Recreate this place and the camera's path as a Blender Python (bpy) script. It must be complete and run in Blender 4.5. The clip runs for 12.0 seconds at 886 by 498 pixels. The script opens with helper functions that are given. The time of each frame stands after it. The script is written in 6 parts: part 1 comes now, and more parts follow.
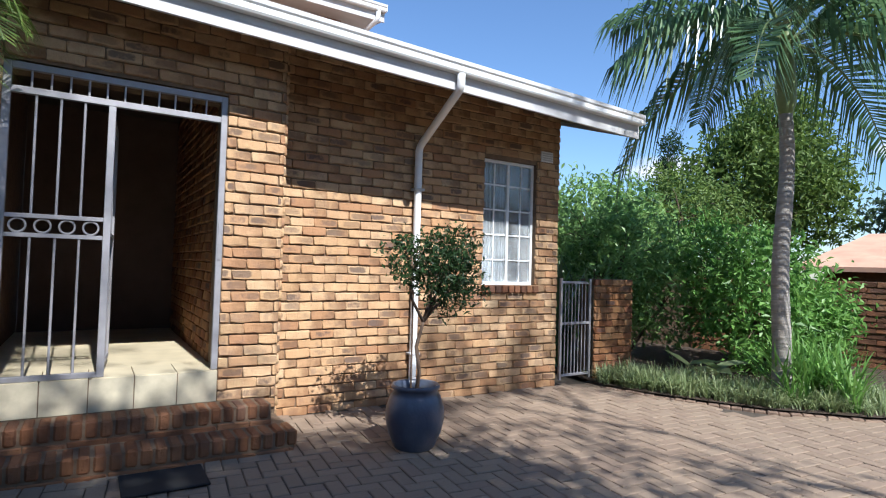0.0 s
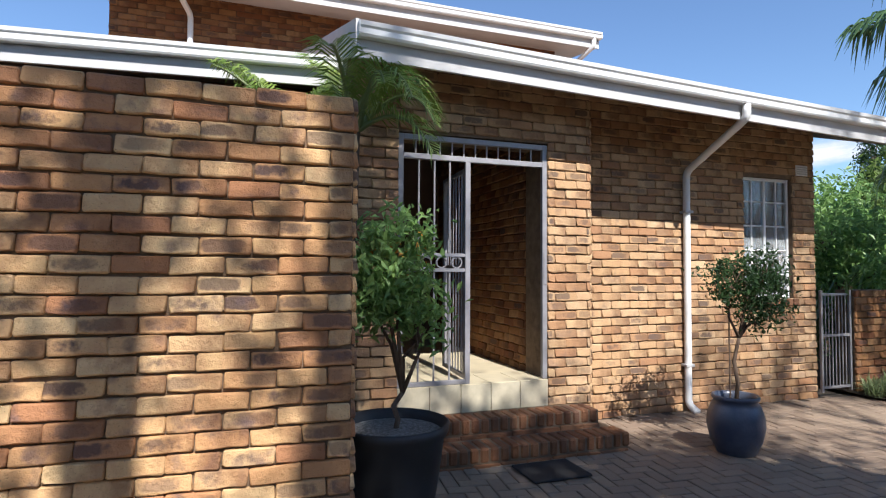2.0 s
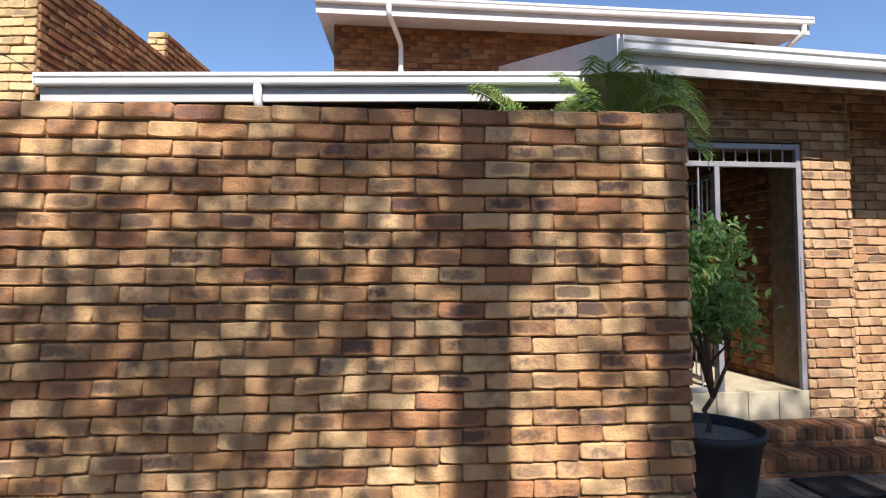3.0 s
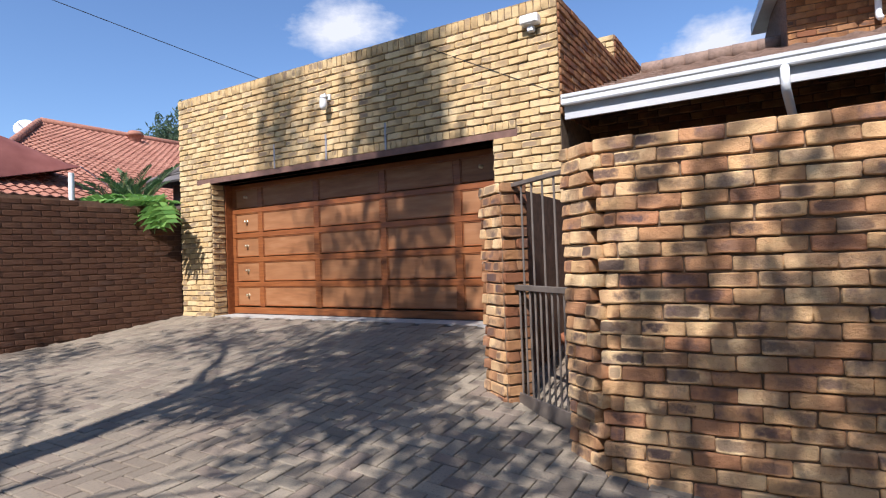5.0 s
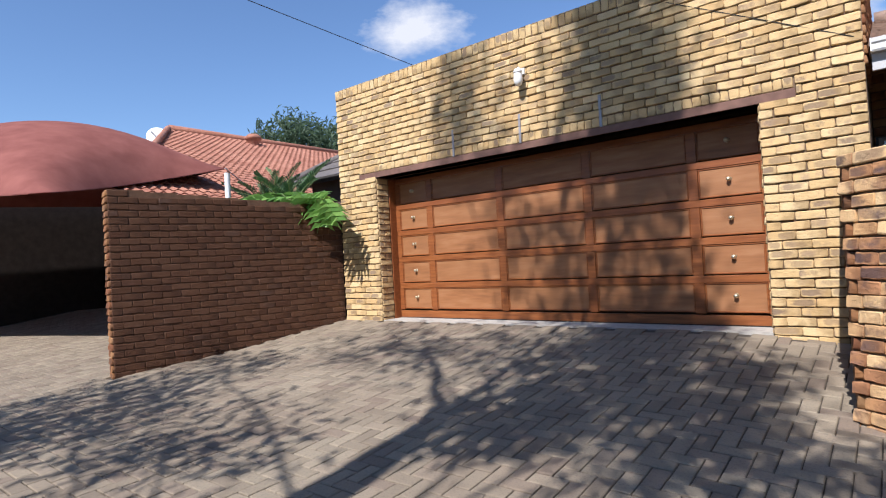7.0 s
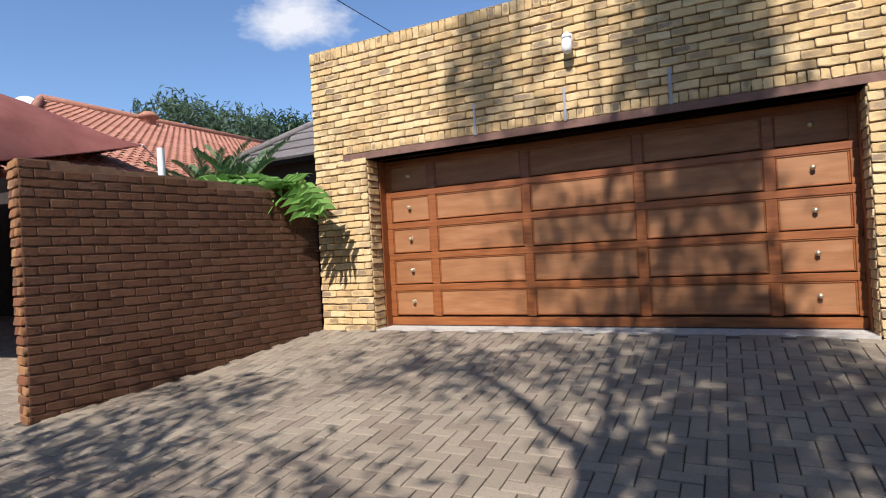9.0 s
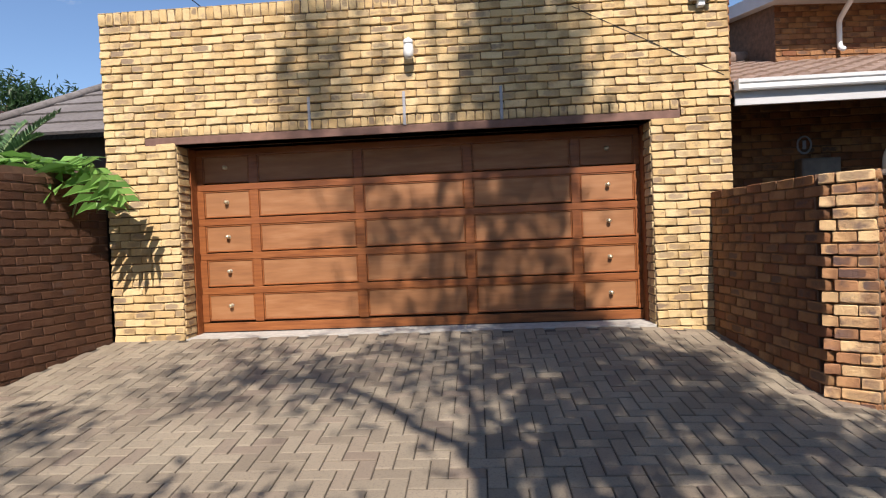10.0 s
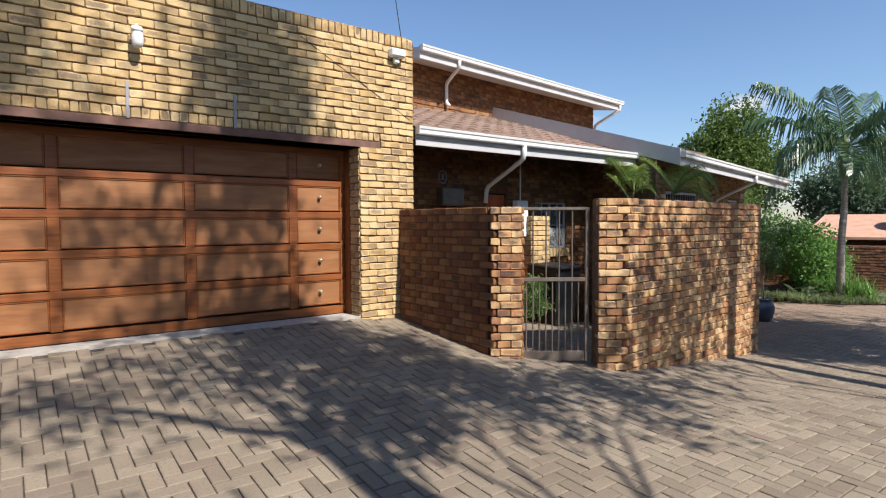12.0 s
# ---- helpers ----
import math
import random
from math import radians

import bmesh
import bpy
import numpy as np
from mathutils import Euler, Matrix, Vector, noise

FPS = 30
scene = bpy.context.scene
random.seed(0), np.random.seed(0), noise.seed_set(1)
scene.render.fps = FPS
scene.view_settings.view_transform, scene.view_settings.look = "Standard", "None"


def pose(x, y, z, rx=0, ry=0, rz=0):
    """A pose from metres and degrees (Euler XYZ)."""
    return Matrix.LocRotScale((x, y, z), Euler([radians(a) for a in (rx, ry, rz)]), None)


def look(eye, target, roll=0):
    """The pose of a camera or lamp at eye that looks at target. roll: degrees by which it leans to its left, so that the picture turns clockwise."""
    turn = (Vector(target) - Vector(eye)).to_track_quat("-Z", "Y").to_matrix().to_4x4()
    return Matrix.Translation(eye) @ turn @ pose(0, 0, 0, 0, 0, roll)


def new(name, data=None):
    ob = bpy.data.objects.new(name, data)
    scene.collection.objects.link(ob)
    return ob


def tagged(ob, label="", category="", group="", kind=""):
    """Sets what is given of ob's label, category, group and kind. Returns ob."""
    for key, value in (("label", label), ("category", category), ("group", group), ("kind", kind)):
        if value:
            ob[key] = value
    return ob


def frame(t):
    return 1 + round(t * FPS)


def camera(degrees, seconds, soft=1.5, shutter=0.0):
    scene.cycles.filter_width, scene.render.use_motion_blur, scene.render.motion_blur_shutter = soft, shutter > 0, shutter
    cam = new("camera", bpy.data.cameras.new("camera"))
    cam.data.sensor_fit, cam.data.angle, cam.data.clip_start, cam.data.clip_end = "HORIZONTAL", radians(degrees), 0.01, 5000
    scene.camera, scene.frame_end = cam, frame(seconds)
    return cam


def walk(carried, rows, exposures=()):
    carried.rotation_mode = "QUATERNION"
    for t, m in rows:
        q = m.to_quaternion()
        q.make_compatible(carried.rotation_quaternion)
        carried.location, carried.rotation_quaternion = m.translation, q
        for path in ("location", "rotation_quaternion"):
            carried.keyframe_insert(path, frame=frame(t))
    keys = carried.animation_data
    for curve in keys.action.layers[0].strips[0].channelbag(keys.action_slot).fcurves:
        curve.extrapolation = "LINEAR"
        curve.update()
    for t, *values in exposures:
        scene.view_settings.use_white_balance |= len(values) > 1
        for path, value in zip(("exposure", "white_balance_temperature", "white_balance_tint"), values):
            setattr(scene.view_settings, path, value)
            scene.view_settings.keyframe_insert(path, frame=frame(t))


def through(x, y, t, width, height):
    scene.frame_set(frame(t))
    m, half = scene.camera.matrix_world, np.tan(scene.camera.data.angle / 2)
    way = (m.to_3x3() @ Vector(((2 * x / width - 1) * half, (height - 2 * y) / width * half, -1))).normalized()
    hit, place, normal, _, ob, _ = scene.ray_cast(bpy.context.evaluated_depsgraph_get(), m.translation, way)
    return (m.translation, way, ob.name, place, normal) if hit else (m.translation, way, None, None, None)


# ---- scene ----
cam = camera(76.3, 12.0, 1.15)
PATH = [
    (0, (6.243, -4.756, 0.447), (7.12, -2.959, 0.512), 1.7),
    (0.5, (5.867, -4.792, 0.484), (6.67, -2.96, 0.537), 1.3),
    (1, (5.519, -4.783, 0.504), (6.253, -2.923, 0.554), 0.9),
    (1.5, (5.055, -4.762, 0.56), (5.688, -2.866, 0.606), 0.7),
    (2, (4.558, -4.832, 0.581), (5.024, -2.889, 0.654), 0.3),
    (2.5, (4.075, -4.878, 0.607), (4.377, -2.903, 0.683), 0.2),
    (3, (3.562, -4.922, 0.595), (3.572, -2.924, 0.687), -0.2),
    (3.2, (3.402, -4.999, 0.649), (3.264, -3.005, 0.705), -0.2),
    (3.5, (3.121, -5.124, 0.602), (2.799, -3.151, 0.676), -0.8),
    (3.7, (2.973, -5.18, 0.613), (2.558, -3.225, 0.681), -1.0),
    (5.3, (1.68, -5.628, 0.754), (0.564, -3.969, 0.794), -2.2),
    (5.5, (1.515, -5.646, 0.752), (0.374, -4.004, 0.795), -2.3),
    (6, (1.048, -5.652, 0.76), (-0.143, -4.046, 0.804), -2.6),
    (6.5, (0.578, -5.69, 0.777), (-0.661, -4.121, 0.819), -2.9),
    (7, (0.12, -5.705, 0.801), (-1.133, -4.147, 0.842), -3.2),
    (7.2, (-0.084, -5.705, 0.807), (-1.337, -4.146, 0.846), -3.1),
    (8.8, (-1.675, -5.651, 0.874), (-2.689, -3.927, 0.891), -3.4),
    (9, (-1.832, -5.612, 0.867), (-2.734, -3.827, 0.881), -3.2),
    (9.5, (-2.166, -5.608, 0.901), (-2.667, -3.672, 0.888), -3.0),
    (10, (-2.516, -5.727, 0.96), (-2.642, -3.732, 0.918), -2.4),
    (10.5, (-2.887, -5.863, 1.005), (-2.556, -3.891, 0.943), -1.7),
    (11, (-3.319, -5.966, 1.043), (-2.605, -4.099, 0.966), -1.0),
    (11.5, (-3.718, -6.015, 1.102), (-2.724, -4.281, 1.016), -0.6),
    (12, (-4.113, -5.984, 1.127), (-2.896, -4.4, 1.035), -0.2),
]
walk(cam, [(t, look(e, g, r)) for t, e, g, r in PATH], [(0, 0.83, 5850, 10), (1.5, 0.80, 6000, 11), (3, 0.76, 6400, 15), (3.7, 0.74, 6350, 16), (5.3, 0.6, 5950, 16), (7, 0.57, 6000, 15), (9, 0.58, 6200, 14), (10.5, 0.58, 6650, 15), (12, 0.55, 6450, 13)])

# ---- world, sun and exposure ----
world = bpy.data.worlds.new("sky_world")
scene.world = world
world.use_nodes = True
wt = world.node_tree
wt.nodes.clear()
sky = wt.nodes.new("ShaderNodeTexSky")
sky.sky_type = "NISHITA"
sky.sun_disc = False
SUN = Vector((0.13, -1.0, 1.06)).normalized()
sky.sun_elevation = math.asin(SUN.z)
sky.sun_rotation = math.atan2(SUN.x, SUN.y)
sky.air_density, sky.dust_density, sky.ozone_density = 1.1, 0.4, 5.5
bg = wt.nodes.new("ShaderNodeBackground")
bg.inputs["Strength"].default_value = 0.104
wo = wt.nodes.new("ShaderNodeOutputWorld")
wt.links.new(sky.outputs[0], bg.inputs[0])
wt.links.new(bg.outputs[0], wo.inputs[0])
sun = new("sun", bpy.data.lights.new("sun", "SUN"))
sun.data.energy = 5.0
sun.data.angle = radians(0.55)
sun.data.color = (1.0, 0.955, 0.88)
sun.matrix_world = look((0, 0, 30), Vector((0, 0, 30)) - SUN)

# ---- materials ----


class Mat:
    """A short way to wire a node material."""

    def __init__(self, name, rough=0.7, metal=0.0, spec=0.4):
        self.m = bpy.data.materials.new(name)
        self.m.use_nodes = True
        self.t = self.m.node_tree
        self.b = self.t.nodes["Principled BSDF"]
        self.b.inputs["Roughness"].default_value = rough
        self.b.inputs["Metallic"].default_value = metal
        self.b.inputs["Specular IOR Level"].default_value = spec

    def n(self, kind, **kw):
        node = self.t.nodes.new("ShaderNode" + kind)
        for k, v in kw.items():
            node.inputs[k].default_value = v
        return node

    def link(self, a, b):
        self.t.links.new(a, b)

    def pos(self):
        return self.n("NewGeometry").outputs["Position"]

    def noise(self, scale, detail=3.0, vec=None, rough=0.55, stretch=None):
        node = self.n("TexNoise", Scale=scale, Detail=detail, Roughness=rough)
        vec = vec or self.pos()
        if stretch:
            mp = self.n("Mapping")
            mp.inputs["Scale"].default_value = stretch
            self.link(vec, mp.inputs["Vector"])
            vec = mp.outputs[0]
        self.link(vec, node.inputs["Vector"])
        return node.outputs["Fac"]

    def ramp(self, fac, stops):
        node = self.n("ValToRGB")
        e = node.color_ramp.elements
        while len(e) < len(stops):
            e.new(0.5)
        for el, (p, c) in zip(e, stops):
            el.position = p
            el.color = (*c, 1) if len(c) == 3 else c
        self.link(fac, node.inputs[0])
        return node.outputs[0]

    def mix(self, fac, a, b, kind="MIX"):
        node = self.t.nodes.new("ShaderNodeMix")
        node.data_type, node.blend_type = "RGBA", kind
        for sock, v in ((node.inputs[0], fac), (node.inputs[6], a), (node.inputs[7], b)):
            if isinstance(v, (int, float)):
                sock.default_value = v
            elif isinstance(v, tuple):
                sock.default_value = (*v, 1)
            else:
                self.link(v, sock)
        return node.outputs[2]

    def math(self, op, a, b=0.0, clamp=False):
        node = self.t.nodes.new("ShaderNodeMath")
        node.operation, node.use_clamp = op, clamp
        for sock, v in ((node.inputs[0], a), (node.inputs[1], b)):
            if isinstance(v, (int, float)):
                sock.default_value = v
            else:
                self.link(v, sock)
        return node.outputs[0]

    def rand(self):
        """One random number for each loose piece, joined or an object of its own."""
        a = self.n("NewGeometry").outputs["Random Per Island"]
        b = self.n("ObjectInfo").outputs["Random"]
        return self.math("FRACT", self.math("ADD", a, self.math("MULTIPLY", b, 7.31)))

    def color(self, c):
        if isinstance(c, tuple):
            self.b.inputs["Base Color"].default_value = (*c, 1)
        else:
            self.link(c, self.b.inputs["Base Color"])
        return self

    def bump(self, height, dist=0.004, strength=1.0):
        node = self.n("Bump", Strength=strength, Distance=dist)
        self.link(height, node.inputs["Height"])
        self.link(node.outputs[0], self.b.inputs["Normal"])
        return self


def plain(name, c, rough=0.6, metal=0.0, vary=0.15, scale=6.0, spec=0.4, bump=0.0):
    """A coat of one colour with soft mottling and fine grain."""
    m = Mat(name, rough, metal, spec)
    lo = tuple(v * (1 - vary) for v in c)
    hi = tuple(min(1, v * (1 + vary)) for v in c)
    f = m.noise(scale, 5)
    m.color(m.ramp(f, [(0.3, lo), (0.7, hi)]))
    if bump:
        m.bump(m.noise(scale * 12, 3), bump)
    return m.m


def brick_mat(name, ramp, burnt, burn_share, smoke=0.55, splash=None):
    m = Mat(name, 0.85, 0, 0.25)
    r = m.rand()
    base = m.ramp(r, ramp)
    r2 = m.math("FRACT", m.math("MULTIPLY", r, 17.77))
    # tone from firing, drifting over each face
    drift = m.noise(9, 4)
    base = m.mix(m.ramp(drift, [(0.35, (0, 0, 0)), (0.75, (1, 1, 1))]), base, m.mix(0.55, base, ramp[-1][1]))
    # dark kiln marks in the middle of some bricks
    uv = m.n("UVMap").outputs[0]
    sep = m.n("SeparateXYZ")
    m.link(uv, sep.inputs[0])
    wob = m.math("ADD", m.noise(9, 4), m.math("MULTIPLY", m.noise(38, 3), 0.55))
    dx = m.math("ABSOLUTE", m.math("SUBTRACT", m.math("ADD", sep.outputs[0], m.math("MULTIPLY", r2, 0.55)), 0.78))
    dy = m.math("ABSOLUTE", m.math("SUBTRACT", sep.outputs[1], 0.52))
    d = m.math("ADD", m.math("POWER", m.math("MULTIPLY", dx, 2.0), 4.0), m.math("POWER", m.math("MULTIPLY", dy, 2.1), 4.0))
    d = m.math("SUBTRACT", m.math("ADD", d, m.math("MULTIPLY", wob, 1.5)), m.math("ADD", 1.02, m.math("MULTIPLY", m.math("FRACT", m.math("MULTIPLY", r, 29.3)), 0.42)))
    spot = m.math("SUBTRACT", 1.0, m.math("MULTIPLY", d, 2.6), True)
    some = m.math("GREATER_THAN", m.math("FRACT", m.math("MULTIPLY", r, 53.1)), 1 - burn_share)
    base = m.mix(m.math("MULTIPLY", m.math("MULTIPLY", spot, some), m.math("ADD", 0.3, m.math("MULTIPLY", m.math("FRACT", m.math("MULTIPLY", r, 71.3)), 0.6))), base, burnt)
    # smoky corners on others
    some2 = m.math("GREATER_THAN", m.math("FRACT", m.math("MULTIPLY", r, 91.7)), 0.55)
    base = m.mix(m.math("MULTIPLY", m.math("MULTIPLY", m.ramp(m.noise(11, 4), [(0.5, (0, 0, 0)), (0.68, (1, 1, 1))]), some2), smoke), base, tuple(v * 1.5 for v in burnt))
    # one end fired redder
    end = m.math("MULTIPLY", m.math("SUBTRACT", m.math("ADD", sep.outputs[0], m.math("MULTIPLY", m.noise(13, 4), 1.4)), 1.05), 1.8, True)
    some3 = m.math("GREATER_THAN", m.math("FRACT", m.math("MULTIPLY", r, 37.3)), 0.45)
    base = m.mix(m.math("MULTIPLY", m.math("MULTIPLY", end, some3), 0.65), base, tuple(v * 0.55 for v in ramp[-1][1]))
    # pits and speckle
    sp = m.noise(160, 2)
    base = m.mix(m.ramp(sp, [(0.62, (0, 0, 0)), (0.72, (0.5, 0.5, 0.5))]), base, (0.10, 0.065, 0.04))
    if splash is not None:
        # red earth splashed up the foot of the wall by rain
        pz = m.n("SeparateXYZ")
        m.link(m.pos(), pz.inputs[0])
        mud = m.math("MULTIPLY", m.math("SUBTRACT", m.math("ADD", splash, m.math("MULTIPLY", m.noise(2.6, 5), 0.7)), pz.outputs[2]), 2.2, True)
        base = m.mix(m.math("MULTIPLY", mud, 0.6), base, (0.27, 0.115, 0.045))
    m.color(base)
    h = m.math("ADD", m.math("MULTIPLY", m.noise(45, 4), 1.0), m.math("MULTIPLY", m.noise(220, 2), 0.35))
    m.bump(h, 0.009)
    return m.m


GOLD = [(0.0, (0.62, 0.45, 0.23)), (0.3, (0.57, 0.395, 0.185)), (0.55, (0.65, 0.495, 0.27)), (0.8, (0.56, 0.385, 0.18)), (1.0, (0.51, 0.335, 0.15))]
TAN = [(0.0, (0.66, 0.435, 0.215)), (0.25, (0.57, 0.34, 0.15)), (0.5, (0.73, 0.52, 0.27)), (0.75, (0.50, 0.275, 0.12)), (1.0, (0.38, 0.175, 0.085))]
HOUSE = [(0.0, (0.52, 0.35, 0.19)), (0.3, (0.47, 0.295, 0.15)), (0.55, (0.56, 0.395, 0.23)), (0.8, (0.42, 0.24, 0.12)), (1.0, (0.35, 0.185, 0.095))]
# Shaded copy of the face brick: the shade is put into these browns.
SHADED = [(0.0, (0.33, 0.165, 0.065)), (0.3, (0.26, 0.115, 0.045)), (0.55, (0.36, 0.20, 0.09)), (0.8, (0.23, 0.09, 0.038)), (1.0, (0.17, 0.068, 0.032))]
RED = [(0.0, (0.25, 0.105, 0.05)), (0.4, (0.185, 0.075, 0.036)), (0.7, (0.29, 0.145, 0.075)), (1.0, (0.12, 0.055, 0.032))]
brick_gold = brick_mat("brick_gold", GOLD, (0.20, 0.14, 0.095), 0.35)
brick_tan = brick_mat("brick_tan", TAN, (0.075, 0.05, 0.05), 0.50, 0.7, -1.15)
brick_house = brick_mat("brick_house", HOUSE, (0.10, 0.07, 0.058), 0.4, 0.45, -0.95)
brick_shaded = brick_mat("brick_shaded", SHADED, (0.075, 0.05, 0.042), 0.25, 0.4)
# Side wall bricks: its shade is put into these very dark browns.
SHADED_SIDE = [(0.0, (0.095, 0.043, 0.021)), (0.4, (0.084, 0.036, 0.017)), (0.7, (0.106, 0.05, 0.026)), (1.0, (0.074, 0.03, 0.015))]
brick_side_shaded = brick_mat("brick_side_shaded", SHADED_SIDE, (0.09, 0.05, 0.034), 0.12, 0.25)
brick_red = brick_mat("brick_red", RED, (0.07, 0.05, 0.045), 0.2, 0.4, -0.85)
mortar = plain("mortar", (0.17, 0.115, 0.072), 0.95, vary=0.3, scale=14, bump=0.004)
# Mortar toned down to go with the shaded copy of the brick.
mortar_shaded = plain("shaded_mortar", (0.13, 0.07, 0.04), 0.95, vary=0.3, scale=14, bump=0.004)
white_paint = plain("white_gutter_paint", (0.74, 0.74, 0.72), 0.4, vary=0.06, scale=3)
fascia_paint = plain("grey_fascia_paint", (0.50, 0.49, 0.48), 0.5, vary=0.08, scale=3)
# Dark boards, with the shade under eaves painted into the colour.
shade_board = plain("shade_dark_board", (0.055, 0.038, 0.028), 0.8, vary=0.2)
lintel_mat = plain("painted_concrete_lintel", (0.17, 0.09, 0.065), 0.8, vary=0.25, scale=8, bump=0.002)
steel = plain("grey_gate_paint", (0.30, 0.29, 0.30), 0.45, 0.3, vary=0.12, scale=10)
steel_brown = plain("brown_gate_paint", (0.16, 0.13, 0.105), 0.5, 0.2, vary=0.2, scale=10)
black_soil = plain("potting_soil", (0.035, 0.025, 0.018), 0.95, vary=0.5, scale=30, bump=0.01)
# Dark base colour stands in for the dimness of interiors and shaded walls.
plaster_shaded = plain("shaded_plaster", (0.10, 0.065, 0.05), 0.85, vary=0.15)
cream_tile = plain("cream_ceramic_tile", (0.58, 0.50, 0.34), 0.35, vary=0.12, scale=5)
cream_tile_b = plain("cream_riser_tile", (0.52, 0.46, 0.33), 0.4, vary=0.2, scale=7)
sand = plain("joint_sand", (0.075, 0.06, 0.045), 0.95, vary=0.3, scale=20)
mat_rubber = plain("black_rubber", (0.02, 0.02, 0.021), 0.85, vary=0.3, scale=40, bump=0.004)

# ---- mesh helpers ----


class Geo:
    """Collects vertices, faces and uv corners for one mesh."""

    def __init__(self):
        self.v, self.f, self.uv = [], [], []

    def add(self, verts, faces, uvs=None):
        o = len(self.v)
        self.v.extend(verts)
        for i, f in enumerate(faces):
            self.f.append(tuple(o + k for k in f))
            self.uv.append(uvs[i] if uvs else [(0.5, 0.5)] * len(f))
        return self

    def box(self, x0, y0, z0, x1, y1, z1, ch=0.0, m=None):
        """A box, with its edges cut by ch."""
        a = (min(x0, x1), min(y0, y1), min(z0, z1))
        b = (max(x0, x1), max(y0, y1), max(z0, z1))
        if ch <= 0:
            vs = [(x, y, z) for z in (a[2], b[2]) for y in (a[1], b[1]) for x in (a[0], b[0])]
            fs = [(0, 2, 3, 1), (4, 5, 7, 6), (0, 1, 5, 4), (2, 6, 7, 3), (0, 4, 6, 2), (1, 3, 7, 5)]
        else:
            bm = bmesh.new()
            bmesh.ops.create_cube(bm, size=1.0)
            for w in bm.verts:
                w.co = Vector([(p + q) / 2 + c * (q - p) for p, q, c in zip(a, b, w.co)])
            bmesh.ops.bevel(bm, geom=bm.edges[:], offset=ch, segments=1, affect="EDGES")
            bm.verts.index_update()
            vs = [tuple(w.co) for w in bm.verts]
            fs = [tuple(w.index for w in f.verts) for f in bm.faces]
            bm.free()
        if m is not None:
            vs = [tuple(m @ Vector(p)) for p in vs]
        return self.add(vs, fs)

    def tube(self, pts, radii, n=10, cap=True):
        """A round bar along points; radii one number or one for each point."""
        pts = [Vector(p) for p in pts]
        if isinstance(radii, (int, float)):
            radii = [radii] * len(pts)
        o = len(self.v)
        side = None
        for i, p in enumerate(pts):
            d = (pts[min(i + 1, len(pts) - 1)] - pts[max(i - 1, 0)]).normalized()
            if side is None:
                side = d.orthogonal().normalized()
            else:
                side = (side - d * side.dot(d)).normalized()
            up = d.cross(side)
            for k in range(n):
                a = 2 * math.pi * k / n
                self.v.append(tuple(p + radii[i] * (math.cos(a) * side + math.sin(a) * up)))
        for i in range(len(pts) - 1):
            for k in range(n):
                k2 = (k + 1) % n
                self.f.append((o + i * n + k, o + i * n + k2, o + (i + 1) * n + k2, o + (i + 1) * n + k))
                self.uv.append([(0.5, 0.5)] * 4)
        if cap:
            for start, flip in ((o, True), (o + (len(pts) - 1) * n, False)):
                f = [start + k for k in range(n)]
                self.f.append(tuple(reversed(f)) if flip else tuple(f))
                self.uv.append([(0.5, 0.5)] * n)
        return self

    def lathe(self, profile, n=28, at=(0, 0, 0)):
        """Turns a profile of (radius, height) round the upright axis."""
        o = len(self.v)
        for r, z in profile:
            for k in range(n):
                a = 2 * math.pi * k / n
                self.v.append((at[0] + r * math.cos(a), at[1] + r * math.sin(a), at[2] + z))
        for i in range(len(profile) - 1):
            for k in range(n):
                k2 = (k + 1) % n
                self.f.append((o + i * n + k, o + i * n + k2, o + (i + 1) * n + k2, o + (i + 1) * n + k))
                self.uv.append([(0.5, 0.5)] * 4)
        return self

    def mesh(self, name, mat, smooth=False):
        me = bpy.data.meshes.new(name)
        me.from_pydata(self.v, [], self.f)
        uvl = me.uv_layers.new(name="UVMap")
        flat = [c for face in self.uv for corner in face for c in corner]
        uvl.data.foreach_set("uv", flat)
        if mat:
            me.materials.append(mat)
        if smooth:
            me.polygons.foreach_set("use_smooth", [smooth is True or len(f) == 4 for f in self.f])
        me.update()
        return me


def part(name, geo, mat, parent=None, label="", smooth=False, at=None):
    """One mesh object, under a thing where one is given."""
    ob = new(name, geo.mesh(name, mat, smooth) if isinstance(geo, Geo) else geo)
    if parent is not None:
        ob.parent = parent
    if at is not None:
        ob.matrix_basis = at
    if label:
        tagged(ob, label)
    return ob


def thing(name, at, label, category, group="", kind=""):
    ob = new(name)
    ob.empty_display_size = 0.1
    ob.matrix_basis = at
    return tagged(ob, label, category, group, kind)


def structure(name, geo, mat, label, category, at=None, smooth=False):
    ob = part(name, geo, mat, None, "", smooth, at)
    return tagged(ob, label, category, "", "structure")


# ---- bricks ----
COURSE, PITCH, JOINT = 0.083, 0.220, 0.012
brick_rng = random.Random(5)


